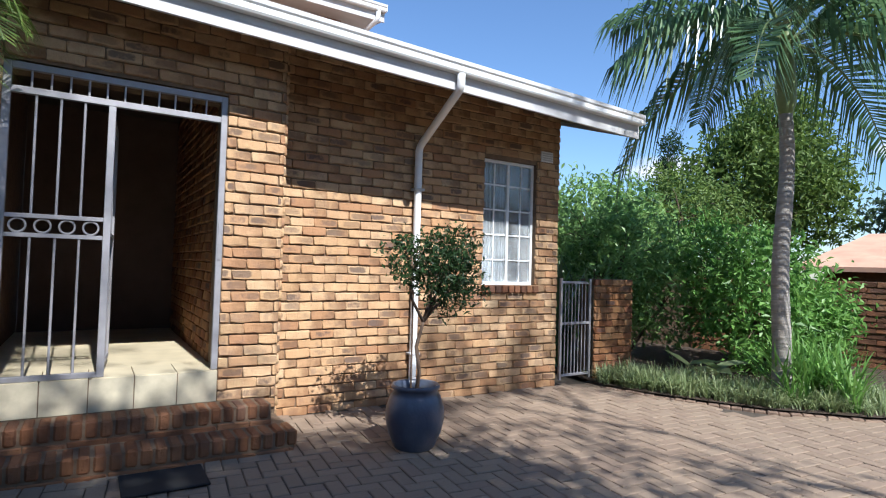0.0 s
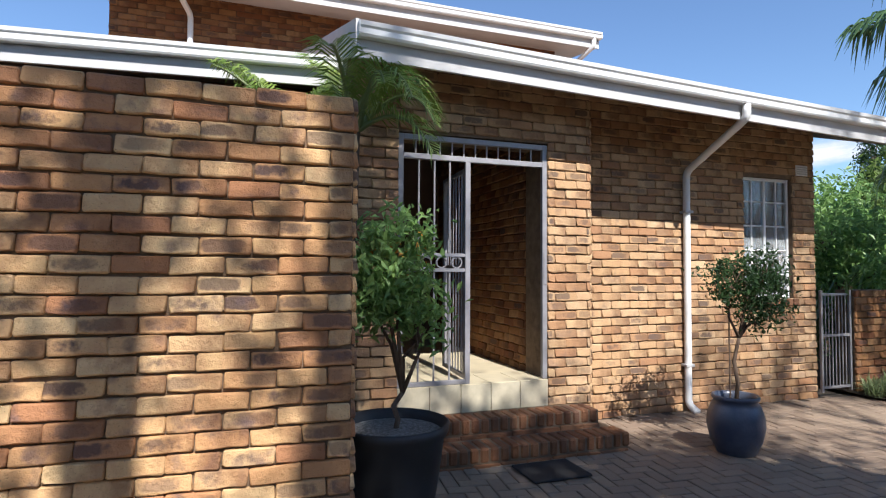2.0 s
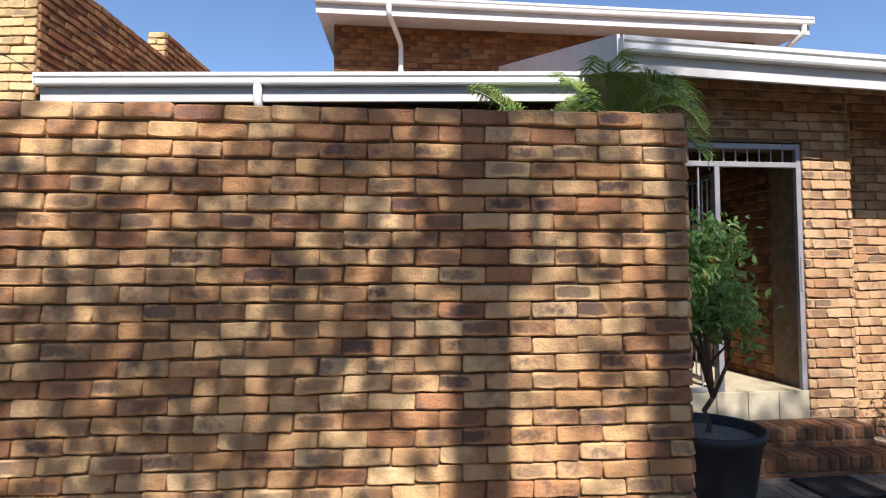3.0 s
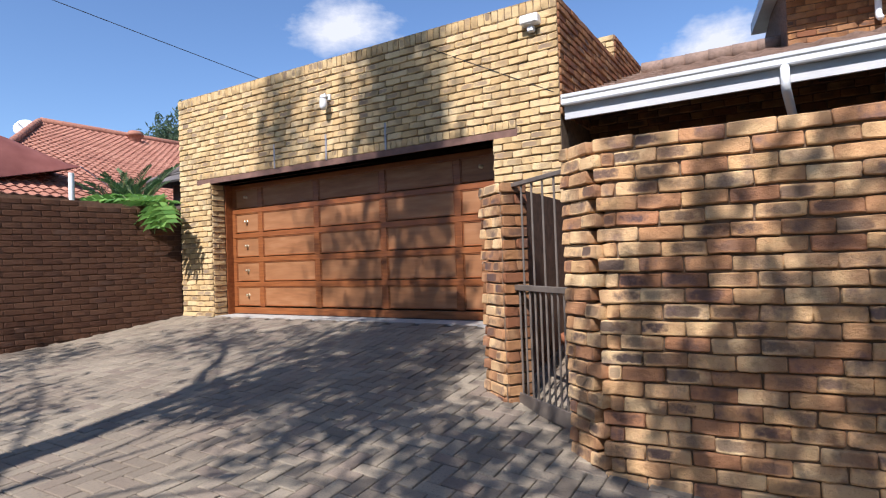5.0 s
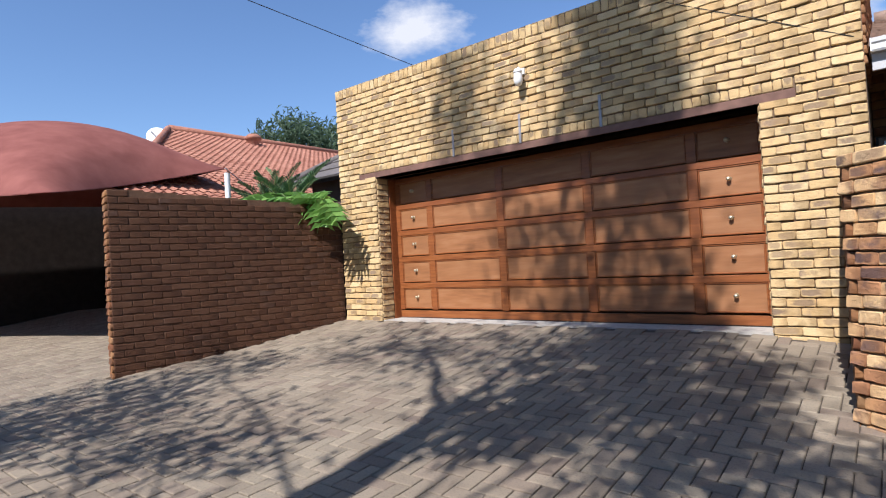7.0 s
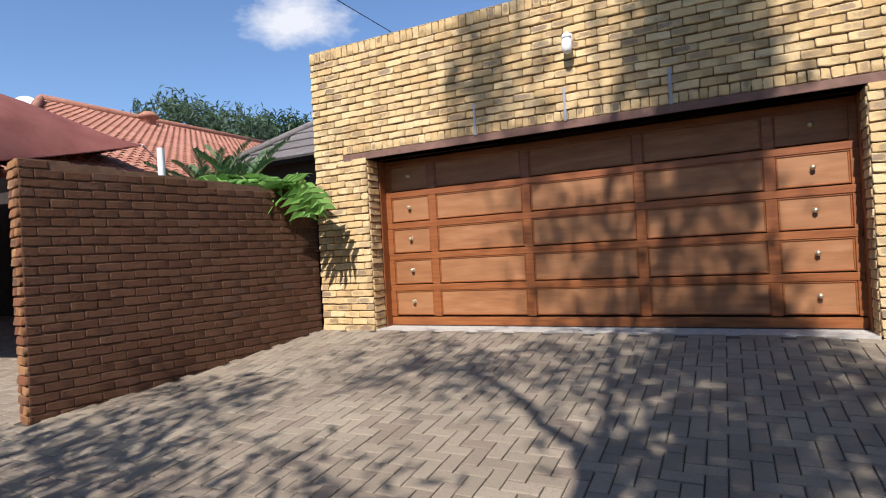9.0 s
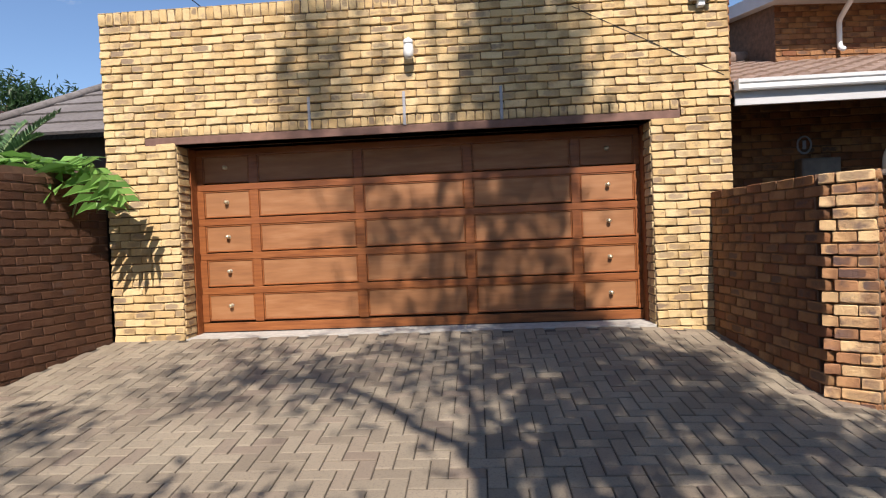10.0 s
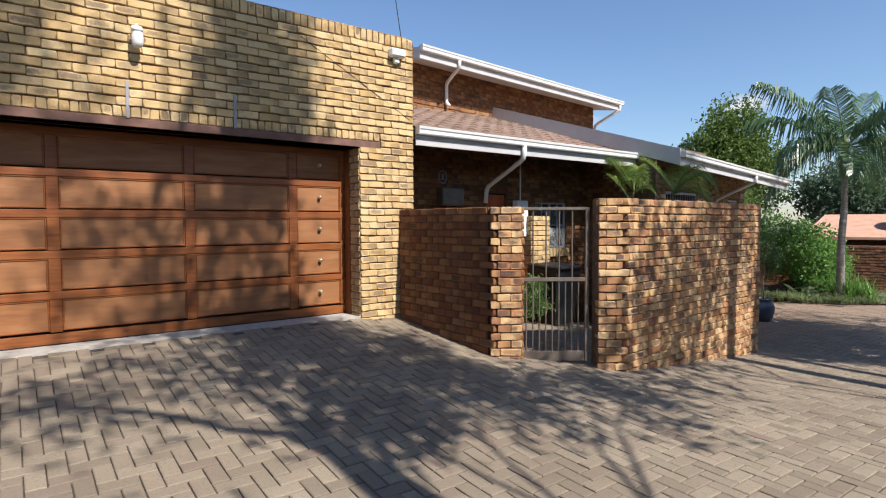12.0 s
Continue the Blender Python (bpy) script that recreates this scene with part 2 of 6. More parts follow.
def brick_shape(length, height, depth, rng, back=0.012, jit=1.0):
    """A fired brick lying along x, its face to -y, with a drooping lower lip and worn arrises; 48 triangles."""
    ln, h = length / 2, height / 2
    j = lambda s: rng.uniform(-s, s)
    r = 0.007
    outline = [(-ln + r, -h), (-ln * 0.3, -h), (ln * 0.3, -h), (ln - r, -h), (ln, -h + r), (ln, h - r), (ln - r, h), (-ln + r, h), (-ln, h - r), (-ln, -h + r)]
    n = len(outline)
    bow, tilt, skew = j(0.003), j(0.0035), j(0.003)
    warp = lambda x, z: (x + skew * z / h, z + tilt * x / ln + bow * (x / ln) ** 2)
    rim = [warp(x + j(0.002), z + j(0.0022) - (max(0.0, j(0.006)) if z < 0 else 0.0)) for x, z in outline]
    lip = rng.uniform(0.001, 0.007) * jit
    kx, kz = 1 - 0.006 / ln, 1 - 0.006 / h
    out = lambda z: depth + (lip if z < 0 else -0.002 * jit)
    vs = [(x, back, z) for x, z in rim]
    vs += [(x, -out(z) + 0.005 + j(0.0012), z) for x, z in rim]
    vs += [(x * kx + j(0.002), -out(z) + j(0.0015), z * kz + j(0.002)) for x, z in rim]
    fs = []
    for a in (0, n):
        fs += [(a + k, a + (k + 1) % n, a + n + (k + 1) % n, a + n + k) for k in range(n)]
    fs.append(tuple(range(2 * n, 3 * n)))
    uv = [[(vs[k][0] / length + 0.5, vs[k][2] / height + 0.5) for k in f] for f in fs]
    return vs, fs, uv


def rows_of(u0, u1, z0, z1, holes, foot=None, shift=0.0, teeth=(0.0, 0.0), cut=(0.0, 0.0)):
    """The bricks of a face in running bond, laid from the top down: middle u, middle z and length."""
    out, r, z = [], 0, z1
    while z - COURSE > z0 - 0.02:
        zc = z - COURSE / 2
        spans = [(u0 + (cut[0] if r % 2 else -teeth[0]), u1 + (teeth[1] if r % 2 else -cut[1]))]
        for a, b, c, d in holes:
            if c < zc < d:
                spans = [s for p, q in spans for s in ((p, min(q, a)), (max(p, b), q)) if s[1] - s[0] > 0.02]
        for p, q in spans:
            k = math.floor((p - shift) / PITCH) - 1
            u = shift + k * PITCH + (PITCH / 2 if r % 2 else 0)
            while u < q:
                a, b = max(u, p), min(u + PITCH, q)
                if b - a > 0.035 and (foot is None or zc + COURSE / 2 > foot((a + b) / 2) + 0.01):
                    out.append(((a + b) / 2, zc, b - a - 0.4 * JOINT))
                u += PITCH
        z -= COURSE
        r += 1
    return out


def lay(parent, m, bricks, mat, proud=0.019, near=None, limit=300, kind_name="brick", back=0.012, jit=1.0):
    """Bricks on a face whose frame is m (x along, z up, -y outward), as parts of parent: those nearest to near singly, the rest joined."""
    rng = brick_rng
    if near is not None:
        bricks = sorted(bricks, key=lambda b: (b[0] - near[0]) ** 2 + (b[1] - near[1]) ** 2)
    singles = bricks[:limit] if limit else []
    rest = bricks[len(singles):]
    if singles:
        shapes = []
        for k in range(14):
            g = Geo()
            g.add(*brick_shape(PITCH - JOINT, COURSE - JOINT, proud, rng, back, jit))
            shapes.append(g.mesh(kind_name, mat, "rims"))
        for u, z, ln in singles:
            ob = new(kind_name, shapes[rng.randrange(14)])
            ob.parent = parent
            s = Matrix.Diagonal((ln / (PITCH - JOINT), 1, 1, 1))
            ob.matrix_basis = m @ pose(u + rng.uniform(-0.004, 0.004), rng.uniform(-0.006, 0.003) * jit, z + rng.uniform(-0.003, 0.003), rng.uniform(-1.2, 1.2) * jit, rng.uniform(-0.35, 0.35), rng.uniform(-0.5, 0.5) * jit) @ s
    if rest:
        g = Geo()
        for u, z, ln in rest:
            vs, fs, uv = brick_shape(ln, COURSE - JOINT, proud, rng, back, jit)
            t = m @ pose(u + rng.uniform(-0.004, 0.004), rng.uniform(-0.006, 0.003) * jit, z + rng.uniform(-0.003, 0.003), rng.uniform(-1.2, 1.2) * jit, rng.uniform(-0.35, 0.35), rng.uniform(-0.5, 0.5) * jit)
            g.add([tuple(t @ Vector(p)) for p in vs], fs, uv)
        tagged(part("brickwork", g, mat, parent, "", "rims"), kind="stuff")


def slab_with_holes(g, u0, u1, v0, v1, z0, z1, holes):
    """A wall's core between v0 and v1, with openings that go through it."""
    us = sorted({u0, u1, *[h[0] for h in holes], *[h[1] for h in holes]})
    zs = sorted({z0, z1, *[h[2] for h in holes], *[h[3] for h in holes]})
    us = [u for u in us if u0 <= u <= u1]
    zs = [z for z in zs if z0 <= z <= z1]
    for a, b in zip(us, us[1:]):
        for c, d in zip(zs, zs[1:]):
            if not any(h[0] <= (a + b) / 2 <= h[1] and h[2] <= (c + d) / 2 <= h[3] for h in holes):
                g.box(a, v0, c, b, v1, d)
    return g


def ground_z(x, y):
    """The height of the sloping yard."""
    d = max(0.0, -y)
    z = -0.14 * min(d, 1.5) - 0.10 * min(max(0.0, d - 1.5), 2.0) - 0.04 * min(max(0.0, d - 3.5), 6.0)
    s = min(1.0, max(0.0, (x + 1.5) / 7.5))
    w = s * s * (3 - 2 * s)
    return z * (1 - w) - 0.87 * w

# ---- the ground ----
def steps_to(far, near_lo, near_hi, step):
    a = [near_lo - d for d in (far, far / 3, far / 9, far / 27, far / 81)]
    n = int(round((near_hi - near_lo) / step))
    b = [near_lo + i * (near_hi - near_lo) / n for i in range(n + 1)]
    return a + b + [near_hi + d for d in (far / 81, far / 27, far / 9, far / 3, far)]


gx, gy = steps_to(600, -14, 18, 0.5), steps_to(600, -12, 8, 0.5)
g = Geo()
for y in gy:
    for x in gx:
        g.v.append((x, y, ground_z(min(max(x, -30), 30), max(y, -30)) - 0.014))
nx = len(gx)
for j in range(len(gy) - 1):
    for i in range(nx - 1):
        g.f.append((j * nx + i, j * nx + i + 1, (j + 1) * nx + i + 1, (j + 1) * nx + i))
        g.uv.append([(0, 0)] * 4)
structure("ground", g, sand, "sandy bedding of the paved yard", "ground", smooth=True)

# ---- garage ----
GW, GE, GH = -6.39, 0.0, 3.435
OPEN = (-5.62, -0.775, -1.0, 2.035)
g = slab_with_holes(Geo(), GW, GE, 0.0, 0.23, -0.6, GH, [OPEN])
wall_garage = structure("wall_garage", g, mortar, "golden face-brick garage front wall with a wide door opening", "wall")
g = Geo()
g.box(GE - 0.23, 0.234, -0.6, GE, 5.6, GH).box(GE - 0.23, 2.3, GH, GE, 5.6, GH + 0.33)
wall_garage_east = structure("wall_garage_east", g, mortar, "face-brick side wall of the garage, shade put into its brown", "wall")
g = Geo().box(GW, 0.234, -0.6, GW + 0.23, 5.6, GH)
structure("wall_garage_west", g, mortar, "face-brick side wall of the garage", "wall")
g = Geo().box(GW + 0.24, 5.37, -0.6, GE - 0.24, 5.6, GH)
structure("wall_garage_back", g, mortar, "plain back wall of the garage", "wall")
g = Geo().box(GW + 0.24, 0.24, 3.0, GE - 0.24, 5.36, 3.12)
structure("roof_garage", g, mortar, "flat concrete garage roof behind the parapet", "roof")
g = Geo().box(OPEN[0] - 0.33, -0.016, 2.035, OPEN[1] + 0.29, 0.22, 2.115, 0.004)
structure("lintel", g, lintel_mat, "brown painted concrete lintel over the garage door", "lintel")

# the sectional timber door
wood = Mat("meranti_timber", 0.42, 0, 0.45)
wn = wood.noise(3.2, 6, stretch=(1.0, 6.0, 9.0))
wc = wood.ramp(wn, [(0.25, (0.15, 0.045, 0.013)), (0.5, (0.25, 0.082, 0.022)), (0.75, (0.33, 0.12, 0.036))])
wc = wood.mix(wood.math("MULTIPLY", wood.rand(), 0.35), wc, (0.20, 0.055, 0.018))
wood.color(wc)
wood.bump(wood.noise(30, 4, stretch=(0.3, 4, 4)), 0.0015)
timber = wood.m
wood2 = Mat("faded_timber_panel", 0.55, 0, 0.4)
wn = wood2.noise(2.4, 6, stretch=(1.0, 4.0, 7.0))
wood2.color(wood2.mix(wood2.math("MULTIPLY", wood2.rand(), 0.5), wood2.ramp(wn, [(0.25, (0.19, 0.075, 0.028)), (0.5, (0.28, 0.115, 0.042)), (0.75, (0.36, 0.17, 0.075))]), (0.31, 0.145, 0.06)))
wood2.bump(wood2.noise(36, 4, stretch=(0.3, 4, 4)), 0.001)
timber_panel = wood2.m
brass = plain("worn_brass", (0.72, 0.62, 0.42), 0.3, 0.8, vary=0.1)

DY = 0.37
door = thing("garage_door", pose(0, DY, 0), "wide reddish-brown panelled timber garage door, closed, sun-dappled", "garage door")
cols = [(-5.58, -4.96), (-4.96, -3.79), (-3.79, -2.60), (-2.60, -1.46), (-1.46, -0.80)]
ROW, BASE = 0.382, 0.107
for a, b in ((-5.66, -5.604), (-0.786, -0.74)):
    part("jamb", Geo().box(a, -0.135, -0.02, b, 0.05, 2.03, 0.004), timber, door)
part("bottom_rail", Geo().box(-5.60, -0.02, 0.012, -0.79, 0.03, BASE, 0.004), timber, door)
part("seal", Geo().box(-5.60, -0.015, -0.012, -0.79, 0.02, 0.012, 0.003), mat_rubber, door, "black rubber seal along the floor")
for r in range(5):
    z0 = BASE + r * ROW
    for (a, b) in cols:
        part("panel", Geo().box(a + 0.055, 0.004, z0 + 0.03, b - 0.055, 0.02, z0 + ROW - 0.05, 0.003), timber_panel, door)
        mg = Geo()
        for q in ((a + 0.05, z0 + 0.024, b - 0.05, z0 + 0.042), (a + 0.05, z0 + ROW - 0.078, b - 0.05, z0 + ROW - 0.0625)):
            mg.box(q[0], -0.005, q[1], q[2], 0.012, q[3], 0.004)
        for q in ((a + 0.05, a + 0.066), (b - 0.066, b - 0.05)):
            mg.box(q[0], -0.005, z0 + 0.0424, q[1], 0.012, z0 + ROW - 0.0785, 0.004)
        part("bead", mg, timber, door)
    part("rail", Geo().box(-5.60, -0.013, z0 + ROW - 0.062, -0.79, 0.03, z0 + ROW + 0.012, 0.005), timber, door)
    for u in [c[0] for c in cols] + [cols[-1][1]]:
        part("stile", Geo().box(u - 0.048, -0.0105, z0 + 0.0124, u + 0.048, 0.027, z0 + ROW - 0.0624, 0.003), timber, door)
    for u in (-5.275, -1.125):
        kg = Geo().lathe([(0.0, 0.052), (0.014, 0.05), (0.022, 0.04), (0.022, 0.03), (0.010, 0.02), (0.009, 0.0), (0.024, 0.0), (0.024, -0.006)], 14)
        part("knob", kg, brass, door, "round pale brass knob", True, pose(u, 0.002, z0 + ROW / 2, 90, 0, 0))
# Near-black sheet in place of the shade behind the door.
g = Geo().box(-5.62, DY + 0.05, -0.4, -0.775, DY + 0.07, 2.03)
structure("garage_backing", g, shade_board, "near-black sheet standing in for shade behind the garage door", "wall")
g = Geo().box(OPEN[0] - 0.02, 0.0, -0.25, OPEN[1] + 0.02, 0.6, 0.002)
structure("threshold", g, plain("pale_screed", (0.42, 0.39, 0.34), 0.9, vary=0.2, scale=15, bump=0.004), "pale screed threshold under the garage door", "threshold")

# ---- walls of the drive ----
side_len = 3.07
side_m = Matrix.Translation((-7.08, -3.0, 0)) @ pose(0, 0, 0, 0, 0, 77.6)


def side_top(u):
    return 1.86 - 0.055 * u


g = Geo()
for i in range(8):
    a, b = i * side_len / 8, (i + 1) * side_len / 8
    g.box(a, -0.0, -0.8, b, 0.22, side_top(a))
wall_side = structure("wall_side", g, mortar_shaded, "brown face-brick wall beside the drive, shade put into its colour", "wall", side_m)

SWM = Matrix.Translation((1.03, -2.46, 0)) @ pose(0, 0, 0, 0, 0, 4.2)
SWL, SWT = 3.74, 1.385
g = Geo().box(0.05, 0.0, -1.3, SWL, 0.215, SWT - 0.006)
wall_screen = structure("wall_screen", g, mortar, "tall golden-brown face-brick screen wall of the yard", "wall", SWM)
GATE_A, GATE_B = Vector((-0.10, -1.63, 0)), Vector((1.03, -2.46, 0))
gate_dir = (GATE_B - GATE_A).normalized()
gate_deg = math.degrees(math.atan2(gate_dir.y, gate_dir.x))
RETM = Matrix.Translation((-0.21, -0.002, 0)) @ pose(0, 0, 0, 0, 0, -86.3)
RTOP = 1.30
g = Geo().box(0.0, 0.0, -0.9, 1.55, 0.215, RTOP - 0.006)
wall_return = structure("wall_return", g, mortar_shaded, "low brick wall from the garage to the gate, shade put into its colour", "wall", RETM)
STUB_A = Matrix.Translation(GATE_A) @ pose(0, 0, 0, 0, 0, gate_deg)
STUB_B = Matrix.Translation(GATE_B - gate_dir * 0.30) @ pose(0, 0, 0, 0, 0, gate_deg)
post_a = structure("gate_pillar_a", Geo().box(0.07, 0.0, -0.9, 0.30, 0.215, RTOP - 0.006), mortar, "golden brick gate pillar with toothed corner", "pillar", STUB_A)
post_b = structure("gate_pillar_b", Geo().box(0.0, 0.0, -1.1, 0.225, 0.215, SWT - 0.006), mortar, "golden brick gate pillar with toothed corner", "pillar", STUB_B)

# ---- house: entrance block, turned a little from the garage ----
ED = 5.9
EM = pose(5.26, -0.346, 0, 0, 0, ED)
FLOOR = -0.375
HEAD = 1.70
g = slab_with_holes(Geo(), -0.37, 1.80, 0.0, 0.4, -1.2, 2.5, [(0.0, 1.36, -2, HEAD)])
wall_porch = structure("wall_porch", g, mortar, "golden face-brick porch wall round the entrance", "wall", EM)
WIN = (4.06, 4.80, 0.27, 1.645)
g = slab_with_holes(Geo(), 1.80, 5.14, 0.40, 0.63, -1.3, 2.5, [WIN])
wall_front = structure("wall_front", g, mortar, "golden face-brick house wall with one window", "wall", EM)
g = Geo().box(4.91, 0.634, -1.3, 5.14, 6.5, 2.5)
wall_house_east = structure("wall_house_east", g, mortar, "brick end wall of the house", "wall", EM)
g = Geo().box(-0.37, 0.404, -1.3, -0.14, 4.0, 2.5)
wall_house_west = structure("wall_house_west", g, mortar_shaded, "brick side wall of the entrance block, shade put into its brown", "wall", EM)
# hall behind the gate
g = Geo().box(-0.13, 0.404, -1.2, 1.36, 3.0, FLOOR)
structure("floor_hall", g, cream_tile, "cream tiled porch floor", "floor", EM)
g = Geo().box(1.37, 0.404, FLOOR + 0.002, 1.60, 3.0, 2.5)
wall_hall = structure("wall_hall", g, mortar_shaded, "brick side wall inside the porch, its dimness put into the colour", "wall", EM)
g = Geo().box(-0.12, 3.004, FLOOR, 1.60, 3.2, 2.5)
structure("wall_hall_back", g, plaster_shaded, "back wall of the porch, its dimness put into the colour", "wall", EM)
g = Geo().box(-0.13, 0.404, 2.1, 1.36, 3.0, 2.16)
structure("ceiling_hall", g, shade_board, "dark boarded porch ceiling, deepened for its shade", "ceiling", EM)
g = Geo().box(1.61, 0.64, 1.95, 4.90, 4.0, 2.0)
structure("ceiling_room", g, white_paint, "white ceiling of the room behind the window", "ceiling", EM)
g = Geo().box(1.61, 4.0, -0.5, 4.90, 4.1, 2.0)
structure("wall_room_back", g, plaster_shaded, "back wall of the room behind the window", "wall", EM)
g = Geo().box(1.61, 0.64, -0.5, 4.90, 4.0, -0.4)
structure("floor_room", g, plaster_shaded, "floor of the room behind the window", "floor", EM)

# ---- roofs ----
tile_rng = random.Random(3)


def tile_mat(name, a, b, c):
    m = Mat(name, 0.85, 0, 0.25)
    n1 = m.noise(1.2, 5)
    n2 = m.noise(16, 4)
    col = m.ramp(n1, [(0.3, a), (0.55, b), (0.75, c)])
    col = m.mix(m.ramp(n2, [(0.45, (0, 0, 0)), (0.7, (0.6, 0.6, 0.6))]), col, tuple(v * 0.45 for v in a))
    m.color(m.mix(m.math("MULTIPLY", m.rand(), 0.3), col, c))
    m.bump(m.noise(60, 3), 0.004)
    return m.m


tile_brown = tile_mat("concrete_roof_tile", (0.20, 0.135, 0.10), (0.27, 0.18, 0.135), (0.33, 0.235, 0.18))
tile_terra = tile_mat("terracotta_roof_tile", (0.28, 0.115, 0.075), (0.36, 0.16, 0.105), (0.43, 0.215, 0.145))
tile_slate = tile_mat("grey_roof_tile", (0.11, 0.095, 0.085), (0.15, 0.13, 0.12), (0.19, 0.17, 0.16))


def tiled_roof(name, m, width, length, mat, label, col=0.30, row=0.34, wave=0.03, start=None):
    """Interlocking tiles on a slope: x along the eave, y up the slope, z out of it."""
    g = Geo()
    per = 6
    nu = int(width / col * per)
    for r in range(int(math.ceil(length / row))):
        y0, y1 = r * row, min((r + 1) * row + 0.04, length + 0.02)
        o = len(g.v)
        for i in range(nu + 1):
            x = max(width * i / nu, start(y0) if start else 0.0)
            h = wave * (0.5 + 0.5 * math.cos(2 * math.pi * i / per)) ** 1.3 + tile_rng.uniform(-0.002, 0.002)
            g.v.extend([(x, y0, h + 0.0), (x, y0, h + 0.032), (x, y1, h + 0.006)])
        for i in range(nu):
            a = o + 3 * i
            g.f.append((a, a + 3, a + 4, a + 1))
            g.f.append((a + 1, a + 4, a + 5, a + 2))
            g.uv.extend([[(0, 0)] * 4] * 2)
    g.box(start(length) if start else 0, 0.03, -0.06, width, length, -0.02)
    return structure(name, g, mat, label, "roof", m)


def gutter_run(name, m, length, label, fall=0.0):
    """A pressed gutter on a fascia board: x along, the board's face at y = 0, rim at z = 0, with a fall along its length."""
    t = thing(name, m, label, "gutter")
    sh = Matrix(((1, 0, 0, 0), (0, 1, 0, 0), (fall, 0, 1, 0), (0, 0, 0, 1)))
    g = Geo()
    prof = [(-0.012, -0.10), (-0.075, -0.10), (-0.085, -0.085), (-0.085, -0.045), (-0.098, -0.03), (-0.105, 0.0), (-0.094, 0.004), (-0.088, -0.02), (-0.076, -0.05), (-0.072, -0.088), (-0.012, -0.088)]
    n = len(prof)
    for x in (0.0, length):
        g.v.extend([tuple(sh @ Vector((x, p, q))) for p, q in prof])
    for i in range(n):
        j = (i + 1) % n
        g.f.append((i, j, n + j, n + i))
        g.uv.append([(0, 0)] * 4)
    g.f += [tuple(reversed(range(n))), tuple(range(n, 2 * n))]
    g.uv += [[(0, 0)] * n] * 2
    part("trough", g, white_paint, t, "white pressed-metal trough")
    part("fascia", Geo().box(0.0, -0.010, -0.235, length, 0.016, 0.01, 0.003, sh), fascia_paint, t, "grey painted fascia board")
    for x in (-0.004, length - 0.004):
        part("end_cap", Geo().box(x, -0.104, -0.101, x + 0.008, -0.011, 0.002, 0.001, sh), white_paint, t)
    return t


def downpipe(name, m, pts, label, straps=()):
    t = thing(name, m, label, "downpipe")
    pts = [Vector(p) for p in pts]
    smooth = [pts[0]]
    for a, b, c in zip(pts, pts[1:], pts[2:]):
        r = min(0.07, (b - a).length * 0.45, (c - b).length * 0.45)
        p, q = b + (a - b).normalized() * r, b + (c - b).normalized() * r
        for i in range(5):
            s = i / 4
            smooth.append((1 - s) ** 2 * p + 2 * s * (1 - s) * b + s * s * q)
    smooth.append(pts[-1])
    part("pipe", Geo().tube(smooth, 0.037, 12), white_paint, t, "", True)
    for s in straps:
        part("strap", Geo().box(s[0] - 0.055, s[1] - 0.042, s[2] - 0.013, s[0] + 0.055, s[1] + 0.044, s[2] + 0.013, 0.003), fascia_paint, t)
    return t


# entrance roof: eave 0.52 in front of the porch
EU0, EU1, EV, EZ, FALL = -0.43, 5.46, -0.45, 2.32, -0.033
PITCH_R = 17.5
gutter_run("eave_gutter", EM @ pose(EU0, EV, EZ), EU1 - EU0, "white gutter on a grey fascia along the entrance eave", FALL)
tiled_roof("roof_entrance", EM @ pose(EU0 + 0.02, EV + 0.0, EZ + 0.0, 0, -math.degrees(FALL), 0) @ pose(0, 0.02, -0.045, PITCH_R, 0, 0), EU1 - EU0 - 0.02, 5.6, tile_brown, "weathered brown concrete tile roof over the entrance")
for nm, u in (("barge_board", EU0 - 0.012), ("barge_board_east", EU1 - 0.01)):
    bz = EZ + (u - EU0) * FALL
    g = Geo()
    sl = math.tan(radians(PITCH_R))
    L = 5.1
    vs = [(u, EV - 0.012, bz - 0.235), (u, EV - 0.012, bz + 0.045), (u, EV + L, bz + 0.045 + L * sl), (u, EV + L, bz - 0.2 + L * sl)]
    vs += [(x + 0.024, y, z) for x, y, z in vs]
    g.add(vs, [(0, 3, 2, 1), (4, 5, 6, 7), (0, 1, 5, 4), (1, 2, 6, 5), (2, 3, 7, 6), (3, 0, 4, 7)])
    structure(nm, g, fascia_paint, "grey painted barge board up the roof's edge", "barge board", EM)
g = Geo()
vs = [(EU0 + 0.03, EV + 0.02, EZ - 0.16), (EU1 - 0.03, EV + 0.02, EZ - 0.16 + FALL * 6.05), (EU1 - 0.03, 5.0, EZ + 1.5 + FALL * 6.05), (EU0 + 0.03, 5.0, EZ + 1.5)]
vs += [(x, y, z + 0.02) for x, y, z in vs]
g.add(vs, [(0, 1, 2, 3), (7, 6, 5, 4), (0, 4, 5, 1), (1, 5, 6, 2), (2, 6, 7, 3), (3, 7, 4, 0)])
structure("soffit_entrance", g, shade_board, "dark boarded underside of the entrance eave, deepened for its shade", "soffit", EM)

# service wing between garage and entrance
gutter_run("service_gutter", pose(0.045, -0.0, 2.36), 4.85, "white gutter on a grey fascia over the service yard")
g_roof = tiled_roof("roof_service", pose(0.03, 0.0, 2.30, 18.6, 0, 0), 4.95, 4.1, tile_brown, "weathered brown concrete tile roof over the service wing")
SWIN = (3.32, 4.15, 0.66, 1.5)
SDOOR = (2.15, 2.62, -0.6, 1.62)
g = slab_with_holes(Geo(), 0.004, 4.88, 1.0, 1.22, -0.9, 2.45, [SWIN, SDOOR])
wall_service = structure("wall_service", g, mortar_shaded, "brick wall at the back of the service yard, shade put into its brown", "wall")
g = Geo()
